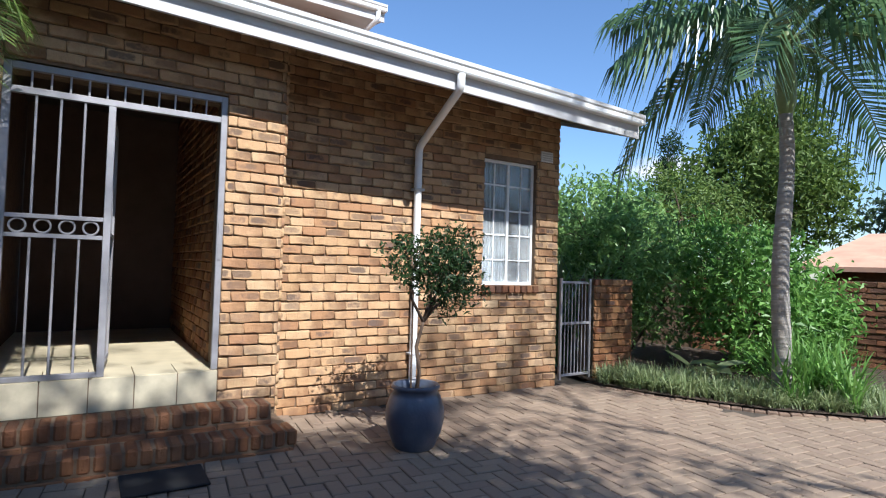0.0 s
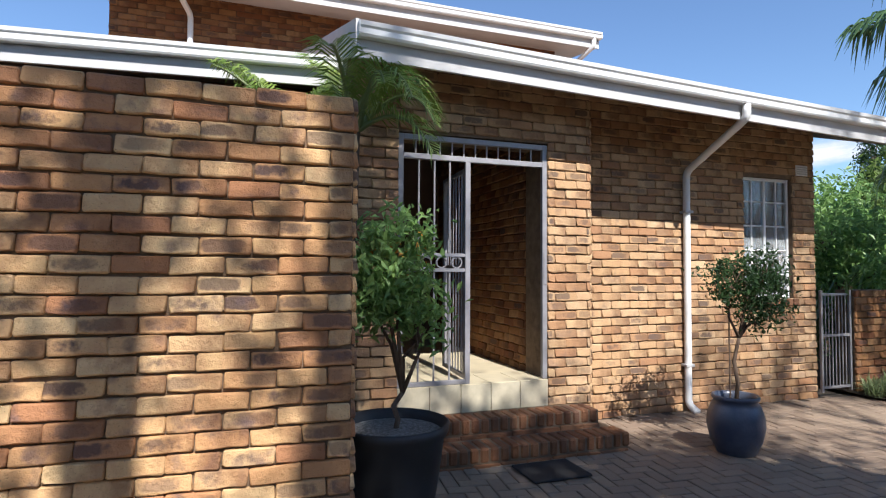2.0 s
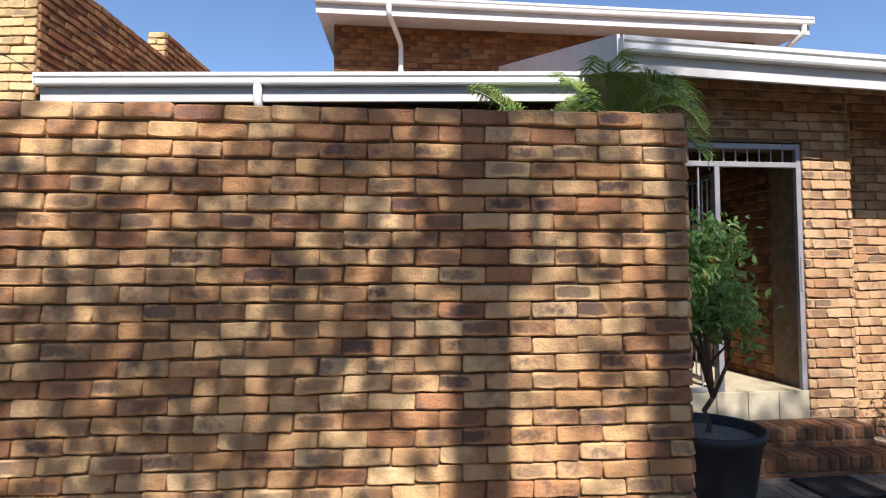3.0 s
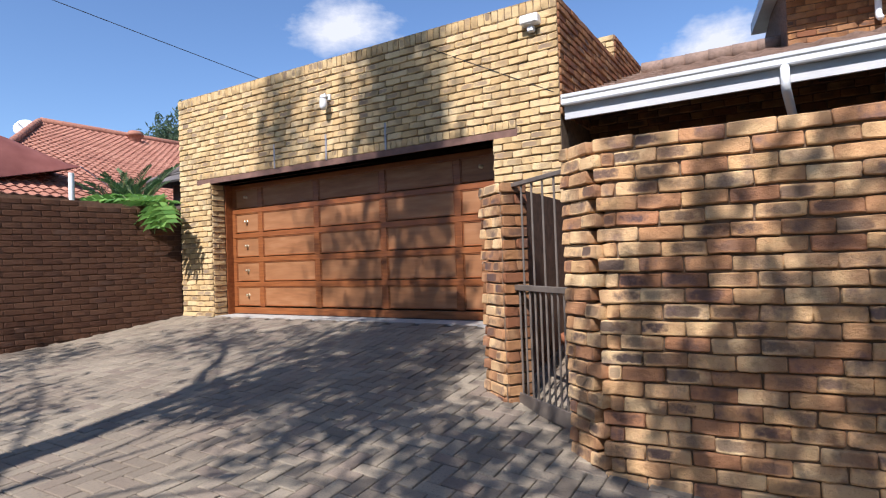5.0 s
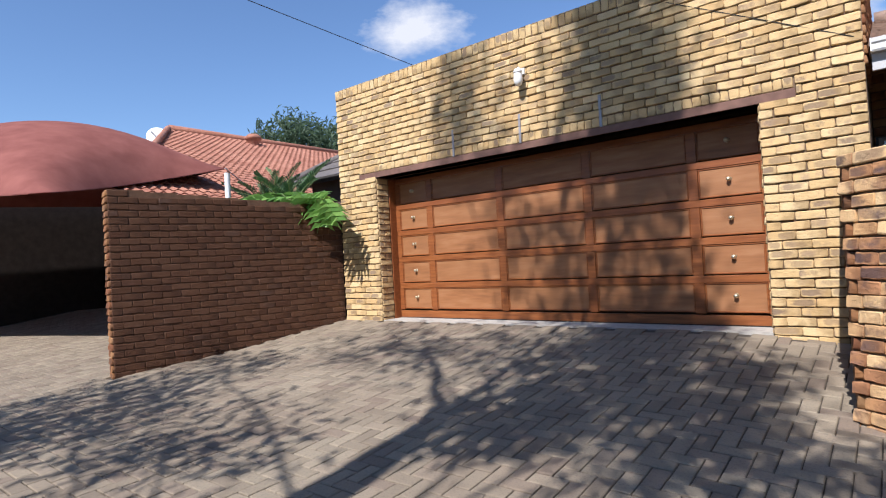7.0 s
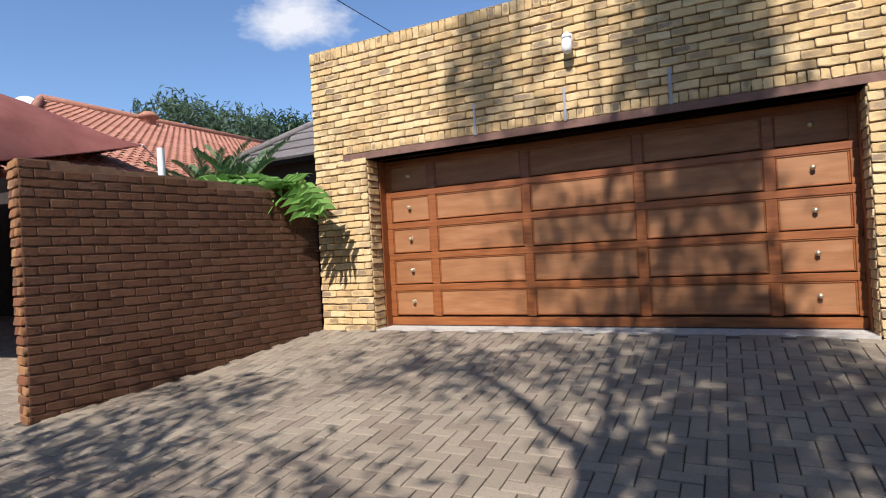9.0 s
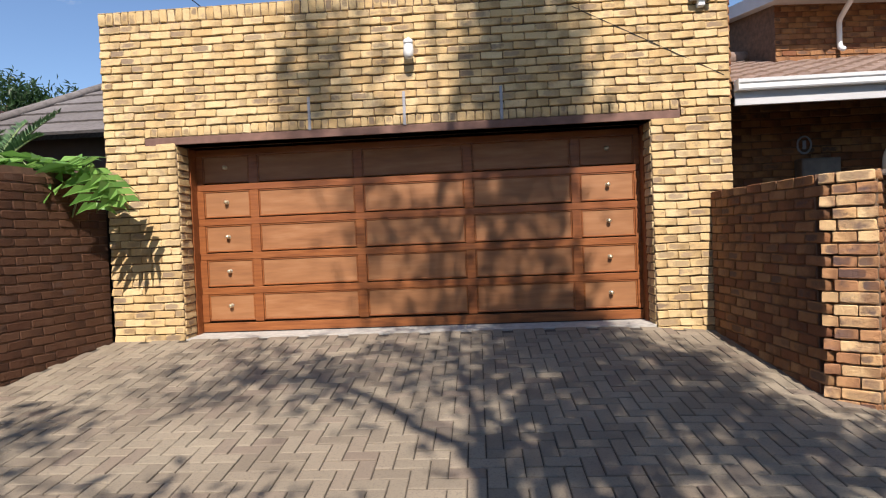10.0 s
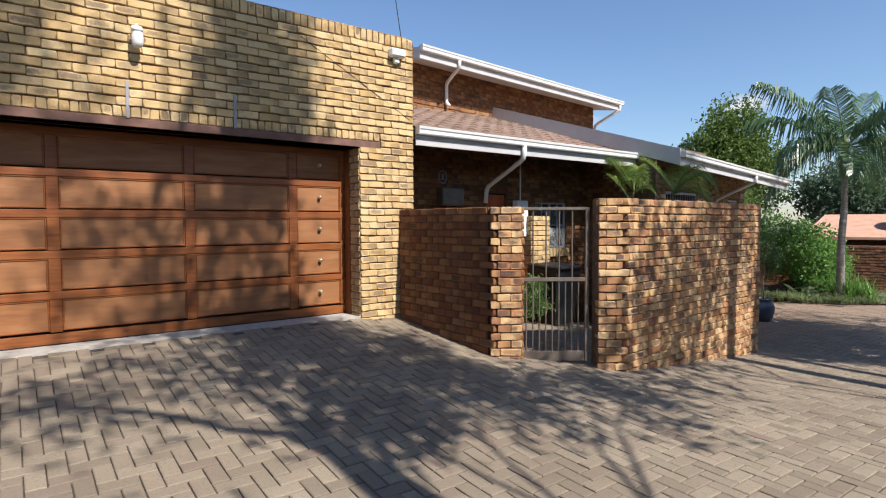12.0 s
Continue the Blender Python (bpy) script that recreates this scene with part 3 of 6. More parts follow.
vs = [(0.05, 0.02, 2.14), (4.88, 0.02, 2.14), (4.88, 1.0, 2.4), (0.05, 1.0, 2.4)]
vs += [(x, y, z + 0.02) for x, y, z in vs]
g.add(vs, [(0, 1, 2, 3), (7, 6, 5, 4), (0, 4, 5, 1), (1, 5, 6, 2), (2, 6, 7, 3), (3, 7, 4, 0)])
structure("soffit_service", g, shade_board, "dark boarded underside of the service eave, deepened for its shade", "soffit")
ridge = structure("ridge_service", Geo().box(0.03, 3.80, 3.50, 2.4, 3.96, 3.66), tile_brown, "row of brown ridge tiles", "roof")
ridge_tile = Geo().tube([(0, 0, 0), (0.36, 0, 0.012)], [0.125, 0.105], 12).mesh("ridge_tile", tile_brown, True)
for k in range(7):
    part("ridge_tile", ridge_tile, None, ridge, at=pose(0.05 + 0.325 * k, 3.88, 3.67))

# upper storey
UM = EM @ pose(0, 3.2, 0)
U0, U1 = -3.05, 4.14
gutter_run("upper_gutter", UM @ pose(U0, 0, 4.36), U1 - U0, "white gutter along the upper storey eave", 0.0)
g = Geo().box(U0 + 0.2, 0.55, 2.2, U1 - 0.48, 3.5, 4.5)
wall_upper = structure("wall_upper", g, mortar_shaded, "face-brick upper storey wall, shade put into its brown", "wall", UM)
g = Geo()
vs = [(U0 + 0.02, 0.02, 4.14), (U1 - 0.02, 0.02, 4.14), (U1 - 0.02, 4.0, 4.75), (U0 + 0.02, 4.0, 4.75)]
vs += [(x, y, z + 0.2) for x, y, z in vs]
g.add(vs, [(0, 1, 2, 3), (7, 6, 5, 4), (0, 4, 5, 1), (1, 5, 6, 2), (2, 6, 7, 3), (3, 7, 4, 0)])
structure("roof_upper", g, fascia_paint, "low-pitched upper roof with grey edge boards", "roof", UM)

# downpipes
downpipe("entrance_downpipe", EM, [(3.14, EV - 0.05, 2.10), (3.14, EV - 0.05, 1.98), (3.22, 0.34, 1.62), (3.22, 0.34, -0.80), (3.22, 0.22, -0.86)], "tall white downpipe on the golden brick wall", [(3.22, 0.34, 1.2), (3.22, 0.34, -0.4)])
downpipe("service_downpipe", pose(0, 0, 0), [(1.97, -0.05, 2.27), (1.97, -0.05, 2.08), (2.08, 0.90, 1.70), (2.08, 0.93, 1.45)], "white downpipe bending under the service eave")
downpipe("upper_downpipe", UM, [(-2.07, -0.05, 4.27), (-2.07, -0.05, 4.14), (-1.89, 0.5, 3.95), (-1.89, 0.5, 3.55), (-1.89, 0.42, 3.5)], "white downpipe on the upper storey wall")
downpipe("corner_downpipe", UM, [(U1 - 0.12, -0.04, 4.27), (U1 - 0.12, -0.04, 4.14), (U1 - 0.44, 0.52, 3.75), (U1 - 0.44, 0.52, 3.5)], "white downpipe at the upper storey corner")

# ---- entrance steps, frame and gate ----
step_lower = structure("step_lower", Geo().box(-0.5, -0.52, -1.2, 1.80, 0.0, -0.742), mortar, "lower red brick entrance step", "step", EM)
step_upper = structure("step_upper", Geo().box(-0.3, -0.26, -0.741, 1.70, 0.0, -0.602), mortar, "upper red brick entrance step", "step", EM)
g = Geo().box(0.0, -0.004, -0.70, 1.36, 0.40, FLOOR - 0.004)
sill_tiles = structure("porch_threshold", g, mortar, "raised porch threshold faced with cream tiles", "threshold", EM)
for i in range(5):
    a = i * 0.272
    part("tile", Geo().box(a + 0.003, -0.016, -0.598, a + 0.269, -0.003, FLOOR + 0.002, 0.002), cream_tile_b, sill_tiles)
    part("tile", Geo().box(a + 0.003, -0.016, FLOOR - 0.003, a + 0.269, 0.40, FLOOR + 0.006, 0.002), cream_tile, sill_tiles)

frame_t = thing("security_gate", EM @ pose(0, 0.0, FLOOR + 0.008), "grey steel security gate and frame, one leaf open", "security gate")
FH = HEAD - FLOOR - 0.02
TR = 1.90
bar = 0.045
for nm, q in (("jamb", (0.0, 0.0, bar, FH)), ("jamb", (1.36 - bar, 0.0, 1.36, FH)), ("head_bar", (bar, FH - bar, 1.36 - bar, FH)), ("transom_bar", (bar, TR - bar, 1.36 - bar, TR)), ("mullion", (0.585, 0.0, 0.63, TR - bar)), ("sill_bar", (bar, 0.0, 0.585, 0.035))):
    part(nm, Geo().box(q[0], 0.0, q[1], q[2], 0.04, q[3], 0.003), steel, frame_t)
for i in range(11):
    u = bar + (1.36 - 2 * bar) * (i + 1) / 12
    part("bar", Geo().tube([(u, 0.02, TR), (u, 0.02, FH - bar)], 0.007, 8), steel, frame_t)
for u in (0.18, 0.315, 0.45):
    for a, b in ((0.035, 0.93), (1.08, TR - bar)):
        part("bar", Geo().tube([(u, 0.02, a), (u, 0.02, b)], 0.008, 8), steel, frame_t)
for z in (0.93, 1.055):
    part("rail", Geo().box(bar, 0.005, z, 0.585, 0.035, z + 0.028, 0.002), steel, frame_t)
for i in range(4):
    u = 0.112 + i * 0.134
    ring = [(u + 0.044 * math.cos(k * math.pi / 10), 0.02, 1.0065 + 0.044 * math.sin(k * math.pi / 10)) for k in range(21)]
    part("ring", Geo().tube(ring, 0.007, 6, False), steel, frame_t, "steel ring ornament")
leaf_m = pose(0.625, 0.045, 0.03, 0, 0, 86)
leaf_ob = part("gate_leaf", Geo().box(0, 0, 0, 0.04, 0.035, 1.78, 0.003).box(0.64, 0, 0, 0.68, 0.035, 1.78, 0.003).box(0.04, 0.0, 0, 0.64, 0.035, 0.035, 0.003).box(0.04, 0.0, 1.745, 0.64, 0.035, 1.78, 0.003).box(0.04, 0.0, 0.93, 0.64, 0.035, 0.96, 0.003), steel, frame_t, "open leaf folded back into the porch", at=leaf_m)
for i in range(6):
    u = 0.04 + 0.6 * (i + 1) / 7
    part("bar", Geo().tube([(u, 0.018, 0.035), (u, 0.018, 1.745)], 0.007, 8), steel, leaf_ob)
part("lock_plate", Geo().box(1.325, -0.008, 0.82, 1.35, 0.0, 1.10, 0.002), steel, frame_t)

# yard gate between the pillars
gl = (GATE_B - GATE_A).length - 0.60
YG = Matrix.Translation(GATE_A + gate_dir * 0.30) @ pose(0, 0.10, 0, 0, 0, gate_deg)
yard_gate = thing("yard_gate", YG, "tall brown steel yard gate with upright bars, closed", "gate")
GB, GT, GM = -0.36, 1.29, 0.50
for q in ((0.012, GB, 0.052, GT), (gl - 0.052, GB, gl - 0.012, GT)):
    part("upright", Geo().box(q[0], 0, q[1], q[2], 0.035, q[3], 0.003), steel_brown, yard_gate)
part("top_rail", Geo().box(0.052, 0, GT - 0.03, gl - 0.052, 0.035, GT, 0.003), steel_brown, yard_gate)
part("middle_rail", Geo().box(0.052, 0, GM, gl - 0.052, 0.035, GM + 0.04, 0.003), steel_brown, yard_gate)
part("kick_plate", Geo().box(0.052, 0.008, GB, gl - 0.052, 0.03, GB + 0.11, 0.003), steel_brown, yard_gate, "flat steel kick plate")
for i in range(9):
    u = 0.052 + (gl - 0.104) * (i + 1) / 10
    part("bar", Geo().tube([(u, 0.018, GB + 0.11), (u, 0.018, GM)], 0.008, 8), steel_brown, yard_gate)
for i in range(4):
    u = 0.052 + (gl - 0.104) * (i + 1) / 5
    part("bar", Geo().tube([(u, 0.018, GM + 0.04), (u, 0.018, GT - 0.03)], 0.008, 8), steel_brown, yard_gate)

# ---- plants ----
def leaf_mat(name, dark, light, rough=0.45, through=0.38):
    m = Mat(name, rough, 0, 0.4)
    r = m.rand()
    c = m.ramp(r, [(0.0, dark), (0.6, tuple((a + b) / 2 for a, b in zip(dark, light))), (1.0, light)])
    c = m.mix(m.ramp(m.noise(1.3, 3), [(0.35, (0, 0, 0)), (0.7, (0.5, 0.5, 0.5))]), c, light)
    m.color(c)
    tr = m.n("BsdfTranslucent")
    m.link(c, tr.inputs["Color"])
    mx = m.n("MixShader", Fac=through)
    m.link(m.b.outputs[0], mx.inputs[1])
    m.link(tr.outputs[0], mx.inputs[2])
    m.link(mx.outputs[0], m.t.nodes["Material Output"].inputs["Surface"])
    return m.m


leaf_shrub = leaf_mat("shrub_leaf", (0.085, 0.19, 0.055), (0.32, 0.48, 0.15), 0.45, 0.45)
leaf_dark = leaf_mat("dark_tree_leaf", (0.018, 0.045, 0.015), (0.05, 0.10, 0.03))
leaf_bright = leaf_mat("bright_leaf", (0.075, 0.19, 0.035), (0.22, 0.40, 0.09))
leaf_palm = leaf_mat("palm_leaflet", (0.04, 0.095, 0.04), (0.13, 0.22, 0.09), 0.3, 0.2)
leaf_yellow = leaf_mat("yellow_green_palm_leaflet", (0.09, 0.18, 0.025), (0.28, 0.36, 0.08), 0.4, 0.3)
leaf_grass = leaf_mat("grass_blade", (0.12, 0.19, 0.06), (0.38, 0.43, 0.22))
leaf_pale = leaf_mat("pale_leaf", (0.25, 0.32, 0.14), (0.45, 0.50, 0.28))
# Lightened green: the haze of distance is put into the leaf colour.
leaf_far = leaf_mat("far_foliage", (0.06, 0.10, 0.06), (0.13, 0.19, 0.10), 0.6)
leaf_lime = leaf_mat("lime_far_foliage", (0.07, 0.13, 0.025), (0.17, 0.24, 0.05), 0.6)
flower_orange = plain("orange_petal", (0.65, 0.25, 0.03), 0.5, vary=0.2)
bark_m = Mat("rough_bark", 0.9, 0, 0.2)
bark_m.color(bark_m.ramp(bark_m.noise(9, 5, stretch=(3, 3, 0.6)), [(0.3, (0.07, 0.045, 0.03)), (0.7, (0.19, 0.135, 0.095))]))
bark_m.bump(bark_m.noise(22, 4, stretch=(3, 3, 0.7)), 0.012)
bark = bark_m.m
pt = Mat("palm_trunk_bark", 0.85, 0, 0.25)
ptn = pt.noise(7, 4, stretch=(0.5, 0.5, 6.0))
pt.color(pt.mix(pt.ramp(pt.noise(2.2, 4), [(0.4, (0, 0, 0)), (0.7, (0.7, 0.7, 0.7))]), pt.ramp(ptn, [(0.3, (0.24, 0.22, 0.19)), (0.7, (0.38, 0.35, 0.31))]), (0.26, 0.22, 0.18)))
pt.bump(ptn, 0.01)
palm_bark = pt.m
shaft_green = plain("green_crownshaft", (0.17, 0.22, 0.08), 0.5, vary=0.25, scale=3)


def leaves(g, centres, size, rng, narrow=0.45, up=0.35):
    """Small folded leaves at the points given, each turned its own way."""
    n = len(centres)
    c = np.asarray(centres)
    d = rng.normal(size=(n, 3))
    d[:, 2] -= 0.25
    d /= np.linalg.norm(d, axis=1)[:, None]
    nrm = rng.normal(size=(n, 3))
    nrm[:, 2] = np.abs(nrm[:, 2]) + up
    side = np.cross(d, nrm)
    side /= np.linalg.norm(side, axis=1)[:, None] + 1e-9
    nn = np.cross(side, d)
    s = size * rng.uniform(0.65, 1.3, n)[:, None]
    base = c - d * s * 0.5
    tip = c + d * s * 0.5 - nn * s * 0.10
    l = c + side * s * narrow * 0.5 + nn * s * 0.10
    r = c - side * s * narrow * 0.5 + nn * s * 0.10
    o = len(g.v)
    allv = np.stack([base, r, tip, l], 1).reshape(-1, 3)
    g.v.extend(map(tuple, allv.tolist()))
    for i in range(n):
        a = o + 4 * i
        g.f.append((a, a + 1, a + 2))
        g.f.append((a, a + 2, a + 3))
        g.uv.append([(0, 0)] * 3)
        g.uv.append([(0, 0)] * 3)


def clumps(rng, lobes, count, spread, per):
    """Leaf points in clumps strewn over lobes (x, y, z, rx, ry, rz)."""
    lob = np.asarray(lobes, float)
    vol = lob[:, 3] * lob[:, 4] * lob[:, 5]
    pick = rng.choice(len(lob), count, p=vol / vol.sum())
    d = rng.normal(size=(count, 3))
    d /= np.linalg.norm(d, axis=1)[:, None]
    rad = rng.uniform(0.25, 1.0, count) ** 0.45
    cc = lob[pick, :3] + d * lob[pick, 3:] * rad[:, None]
    pts = np.repeat(cc, per, 0) + rng.normal(size=(count * per, 3)) * spread
    return cc, pts


def bush(name, at, lobes, label, category, count=160, per=22, spread=0.07, leaf=0.075, mat=None, seed=1, stem=0.03, narrow=0.45, group="", fork=0.0):
    """A shrub or tree: stems from its foot to the lobes, and a crown of small leaves in clumps."""
    rng = np.random.default_rng(seed)
    t = thing(name, at, label, category, group)
    cc, pts = clumps(rng, lobes, count, spread, per)
    g = Geo()
    leaves(g, pts, leaf, rng, narrow)
    part("crown", g, mat or leaf_shrub, t)
    g = Geo()
    root = Vector((0, 0, -0.05))
    if fork:
        root = Vector((0.05, 0.01, fork))
        g.tube([(0, 0, -0.05), (0.025, 0.0, fork * 0.3), (0.0, 0.01, fork * 0.65), tuple(root)], [stem * 1.3, stem * 1.15, stem * 1.2, stem], 8)
    for lx, ly, lz, rx, ry, rz in lobes:
        top = Vector((lx, ly, lz))
        bend = root.lerp(top, 0.45) + Vector(rng.normal(size=3) * 0.04)
        g.tube([tuple(root), tuple(bend), tuple(top)], [stem, stem * 0.75, stem * 0.4], 7)
    for k in rng.choice(len(cc), min(len(cc), 40), replace=False):
        best = min(lobes, key=lambda q: (Vector(q[:3]) - Vector(cc[k])).length)
        b = Vector(best[:3])
        g.tube([tuple(b * 0.9), tuple((b + Vector(cc[k])) / 2 + Vector((0, 0, 0.03))), tuple(cc[k])], [stem * 0.4, stem * 0.25, stem * 0.1], 5, False)
    part("stem", g, bark, t, "", True)
    return t


def frond(g, gs, base, azim, length, rise, droop, rng, pairs=34, leaflet=0.42, width=0.03, vee=0.55, hang=0.25):
    """One feather frond: a curved midrib into gs, leaflets into g."""
    ca, sa = math.cos(azim), math.sin(azim)
    pts = []
    for i in range(13):
        s = i / 12
        r = length * (s - 0.18 * s * s * droop)
        pts.append(Vector((base[0] + ca * r, base[1] + sa * r, base[2] + rise * length * s - droop * length * 0.75 * s ** 2.2)))
    gs.tube([tuple(p) for p in pts], [0.018 * (1 - 0.85 * i / 12) + 0.003 for i in range(13)], 5, False)
    for k in range(pairs):
        s = 0.13 + 0.87 * (k + rng.uniform(0, 0.5)) / pairs
        f = s * 12
        i = min(int(f), 11)
        p = pts[i].lerp(pts[i + 1], f - i)
        d = (pts[i + 1] - pts[i]).normalized()
        side = d.cross(Vector((0, 0, 1)))
        side = side.normalized() if side.length > 1e-3 else Vector((sa, -ca, 0))
        up = side.cross(d)
        ln = leaflet * (0.45 + 0.75 * math.sin(math.pi * min(1, s * 0.85 + 0.12))) * rng.uniform(0.8, 1.1)
        for sg in (-1, 1):
            out = (side * sg * 0.8 + d * (0.35 + 0.4 * s) + up * (vee * 0.5 + rng.uniform(-0.15, 0.15))).normalized()
            q1 = p + out * ln * 0.5
            q2 = p + out * ln * 0.95 + Vector((0, 0, -hang * ln * rng.uniform(0.5, 1.5)))
            w = d * width * 0.5
            o = len(g.v)
            g.v.extend([tuple(p - w * 0.5), tuple(p + w * 0.5), tuple(q1 + w), tuple(q1 - w), tuple(q2)])
            g.f.extend([(o, o + 1, o + 2, o + 3), (o + 3, o + 2, o + 4)])
            g.uv.extend([[(0, 0)] * 4, [(0, 0)] * 3])


def palm(name, at, height, trunk_r, fronds, length, label, seed, mat=None, leaflet=0.42, shaft=True, pairs=34, group="", hang=0.25, lift=1.0, width=0.03):
    rng = random.Random(seed)
    t = thing(name, at, label, "palm tree", group)
    g = Geo()
    n = 26
    g.tube([(0.03 * math.sin(i * 0.35), 0.02 * math.sin(i * 0.23), -0.1 + (height + 0.1) * i / n) for i in range(n + 1)], [trunk_r * (1.25 - 0.45 * (i / n) ** 0.7) * (1.03 if i % 2 else 0.98) for i in range(n + 1)], 16)
    part("trunk", g, palm_bark, t, "", True)
    top = (0.03 * math.sin(n * 0.35), 0.02 * math.sin(n * 0.23), height)
    if shaft:
        g = Geo().lathe([(trunk_r * 0.8, -0.02), (trunk_r * 1.25, 0.1), (trunk_r * 1.2, 0.35), (trunk_r * 0.75, 0.75), (0.03, 1.0)], 16, top)
        part("crownshaft", g, shaft_green, t, "swollen green crownshaft", True)
    zc = height + (0.75 if shaft else 0.05)
    for k in range(fronds):
        g, gs = Geo(), Geo()
        tier = k / fronds
        rise = lift * (1.05 - 1.15 * tier) + rng.uniform(-0.1, 0.1)
        frond(g, gs, (top[0], top[1], zc), k * 2.399 + rng.uniform(-0.2, 0.2), length * rng.uniform(0.85, 1.1), rise, 0.5 + 0.45 * tier + rng.uniform(-0.1, 0.1), rng, pairs, leaflet, width, hang=hang)
        fr = part("frond", g, mat or leaf_palm, t)
        part("midrib", gs, shaft_green, fr)
    return t


def blades(name, at, spots, length, label, mat, seed, width=0.012, lean=0.7, kind="stuff", category="grass", n_seg=3):
    """Tufts of arching strap leaves at spots (x, y, z, blades, scale)."""
    rng = random.Random(seed)
    g = Geo()
    for x, y, z, n, sc in spots:
        for _ in range(n):
            a = rng.uniform(0, 2 * math.pi)
            ln = length * sc * rng.uniform(0.6, 1.2)
            out = rng.uniform(0.15, lean)
            px, py = x + rng.gauss(0, 0.03) * sc, y + rng.gauss(0, 0.03) * sc
            wx, wy = -math.sin(a) * width / 2 * sc, math.cos(a) * width / 2 * sc
            o = len(g.v)
            for i in range(n_seg):
                s = i / n_seg
                r = ln * out * s ** 1.4
                h = ln * (s - out * 0.55 * s * s)
                k = 1 - 0.4 * s
                g.v.extend([(px + math.cos(a) * r - wx * k, py + math.sin(a) * r - wy * k, z + h), (px + math.cos(a) * r + wx * k, py + math.sin(a) * r + wy * k, z + h)])
            r, h = ln * out, ln * (1 - out * 0.55)
            g.v.append((px + math.cos(a) * r, py + math.sin(a) * r, z + h))
            for i in range(n_seg - 1):
                b = o + 2 * i
                g.f.append((b, b + 1, b + 3, b + 2))
                g.uv.append([(0, 0)] * 4)
            b = o + 2 * (n_seg - 1)
            g.f.append((b, b + 1, b + 2))
            g.uv.append([(0, 0)] * 3)
    ob = part(name, g, mat, None, "", False, at)
    return tagged(ob, label, category, "", kind)


def lobed_leaf(g, m, size, lobes=6, rng=None):
    """A large split leaf like a philodendron's, flat along x with a fold."""
    for sg in (-1, 1):
        for k in range(lobes):
            s = k / lobes
            x0, x1 = size * s, size * (s + 0.72 / lobes)
            ln = size * (0.62 - 0.5 * abs(s - 0.3)) * (1 if k else 0.8)
            tipx = (x0 + x1) / 2 + size * 0.18
            vs = [(x0, 0, 0), (x1, 0, 0), (x1 + size * 0.08, sg * ln * 0.55, 0.06 * size), (tipx + 0.04 * size, sg * ln, -0.03 * size), (x0 + size * 0.04, sg * ln * 0.6, 0.06 * size)]
            o = len(g.v)
            g.v.extend([tuple(m @ Vector(v)) for v in vs])
            g.f.append(tuple(o + q for q in (range(5) if sg > 0 else reversed(range(5)))))
            g.uv.append([(0, 0)] * 5)
    vs = [(0, -0.01, 0.002), (0, 0.01, 0.002), (size * 1.08, 0, -0.02)]
    o = len(g.v)
    g.v.extend([tuple(m @ Vector(v)) for v in vs])
    g.f.append((o, o + 1, o + 2))
    g.uv.append([(0, 0)] * 3)


# trees behind the walker, which shade the drive
def shade_tree(name, at, trunk, height, lobes, label, count, per, leaf, seed, spread=0.25):
    rng = np.random.default_rng(seed)
    t = thing(name, at, label, "tree")
    g = Geo()
    g.tube([(0, 0, -0.3), (0.02, 0, height * 0.14), (0.03, 0, height * 0.3), (0.04, 0.02, height * 0.42), (0.05, 0.05, height * 0.53), (0, 0, height)], [trunk * 1.15, trunk * 1.05, trunk, trunk * 0.85, trunk * 0.22, trunk * 0.08], 12)
    part("trunk", g, bark, t, "", True)
    cc, pts = clumps(rng, lobes, count, spread, per)
    g = Geo()
    leaves(g, pts, leaf, rng, 0.24)
    part("crown", g, leaf_dark, t)
    for q in lobes:
        z0 = max(2.0, q[2] - 1.6)
        z0 = min(z0, height * 0.95)
        g = Geo()
        g.tube([(0, 0, z0), (q[0] * 0.5, q[1] * 0.5, (z0 + q[2]) / 2 + 0.3), tuple(q[:3])], [trunk * 0.28, trunk * 0.18, trunk * 0.08], 7)
        part("limb", g, bark, t, "", True)
    return t


big = shade_tree("shade_tree", pose(-1.85, -8.0, ground_z(-1.85, -8)), 0.19, 12.5,
           [(0.9, 0, 10.6, 0.5, 0.45, 1.8), (0.85, 0, 12.4, 0.55, 0.5, 1.4), (1.05, 0, 8.9, 0.6, 0.45, 1.0), (0.89, 0, 7.5, 0.75, 0.4, 0.8), (0.52, 0, 6.2, 0.55, 0.4, 0.5)],
           "tall leafy tree behind the drive that shades it", 225, 24, 0.22, 31, 0.2)
part("bough", Geo().tube([(0.0, 0, 5.8), (-0.10, 0, 6.3), (-0.35, 0, 6.57), (-0.52, 0, 6.96), (-0.81, 0, 7.35), (-1.17, 0, 7.7), (-1.25, 0, 8.5)], [0.06, 0.05, 0.048, 0.045, 0.04, 0.03, 0.012], 8), bark, big, "", True)
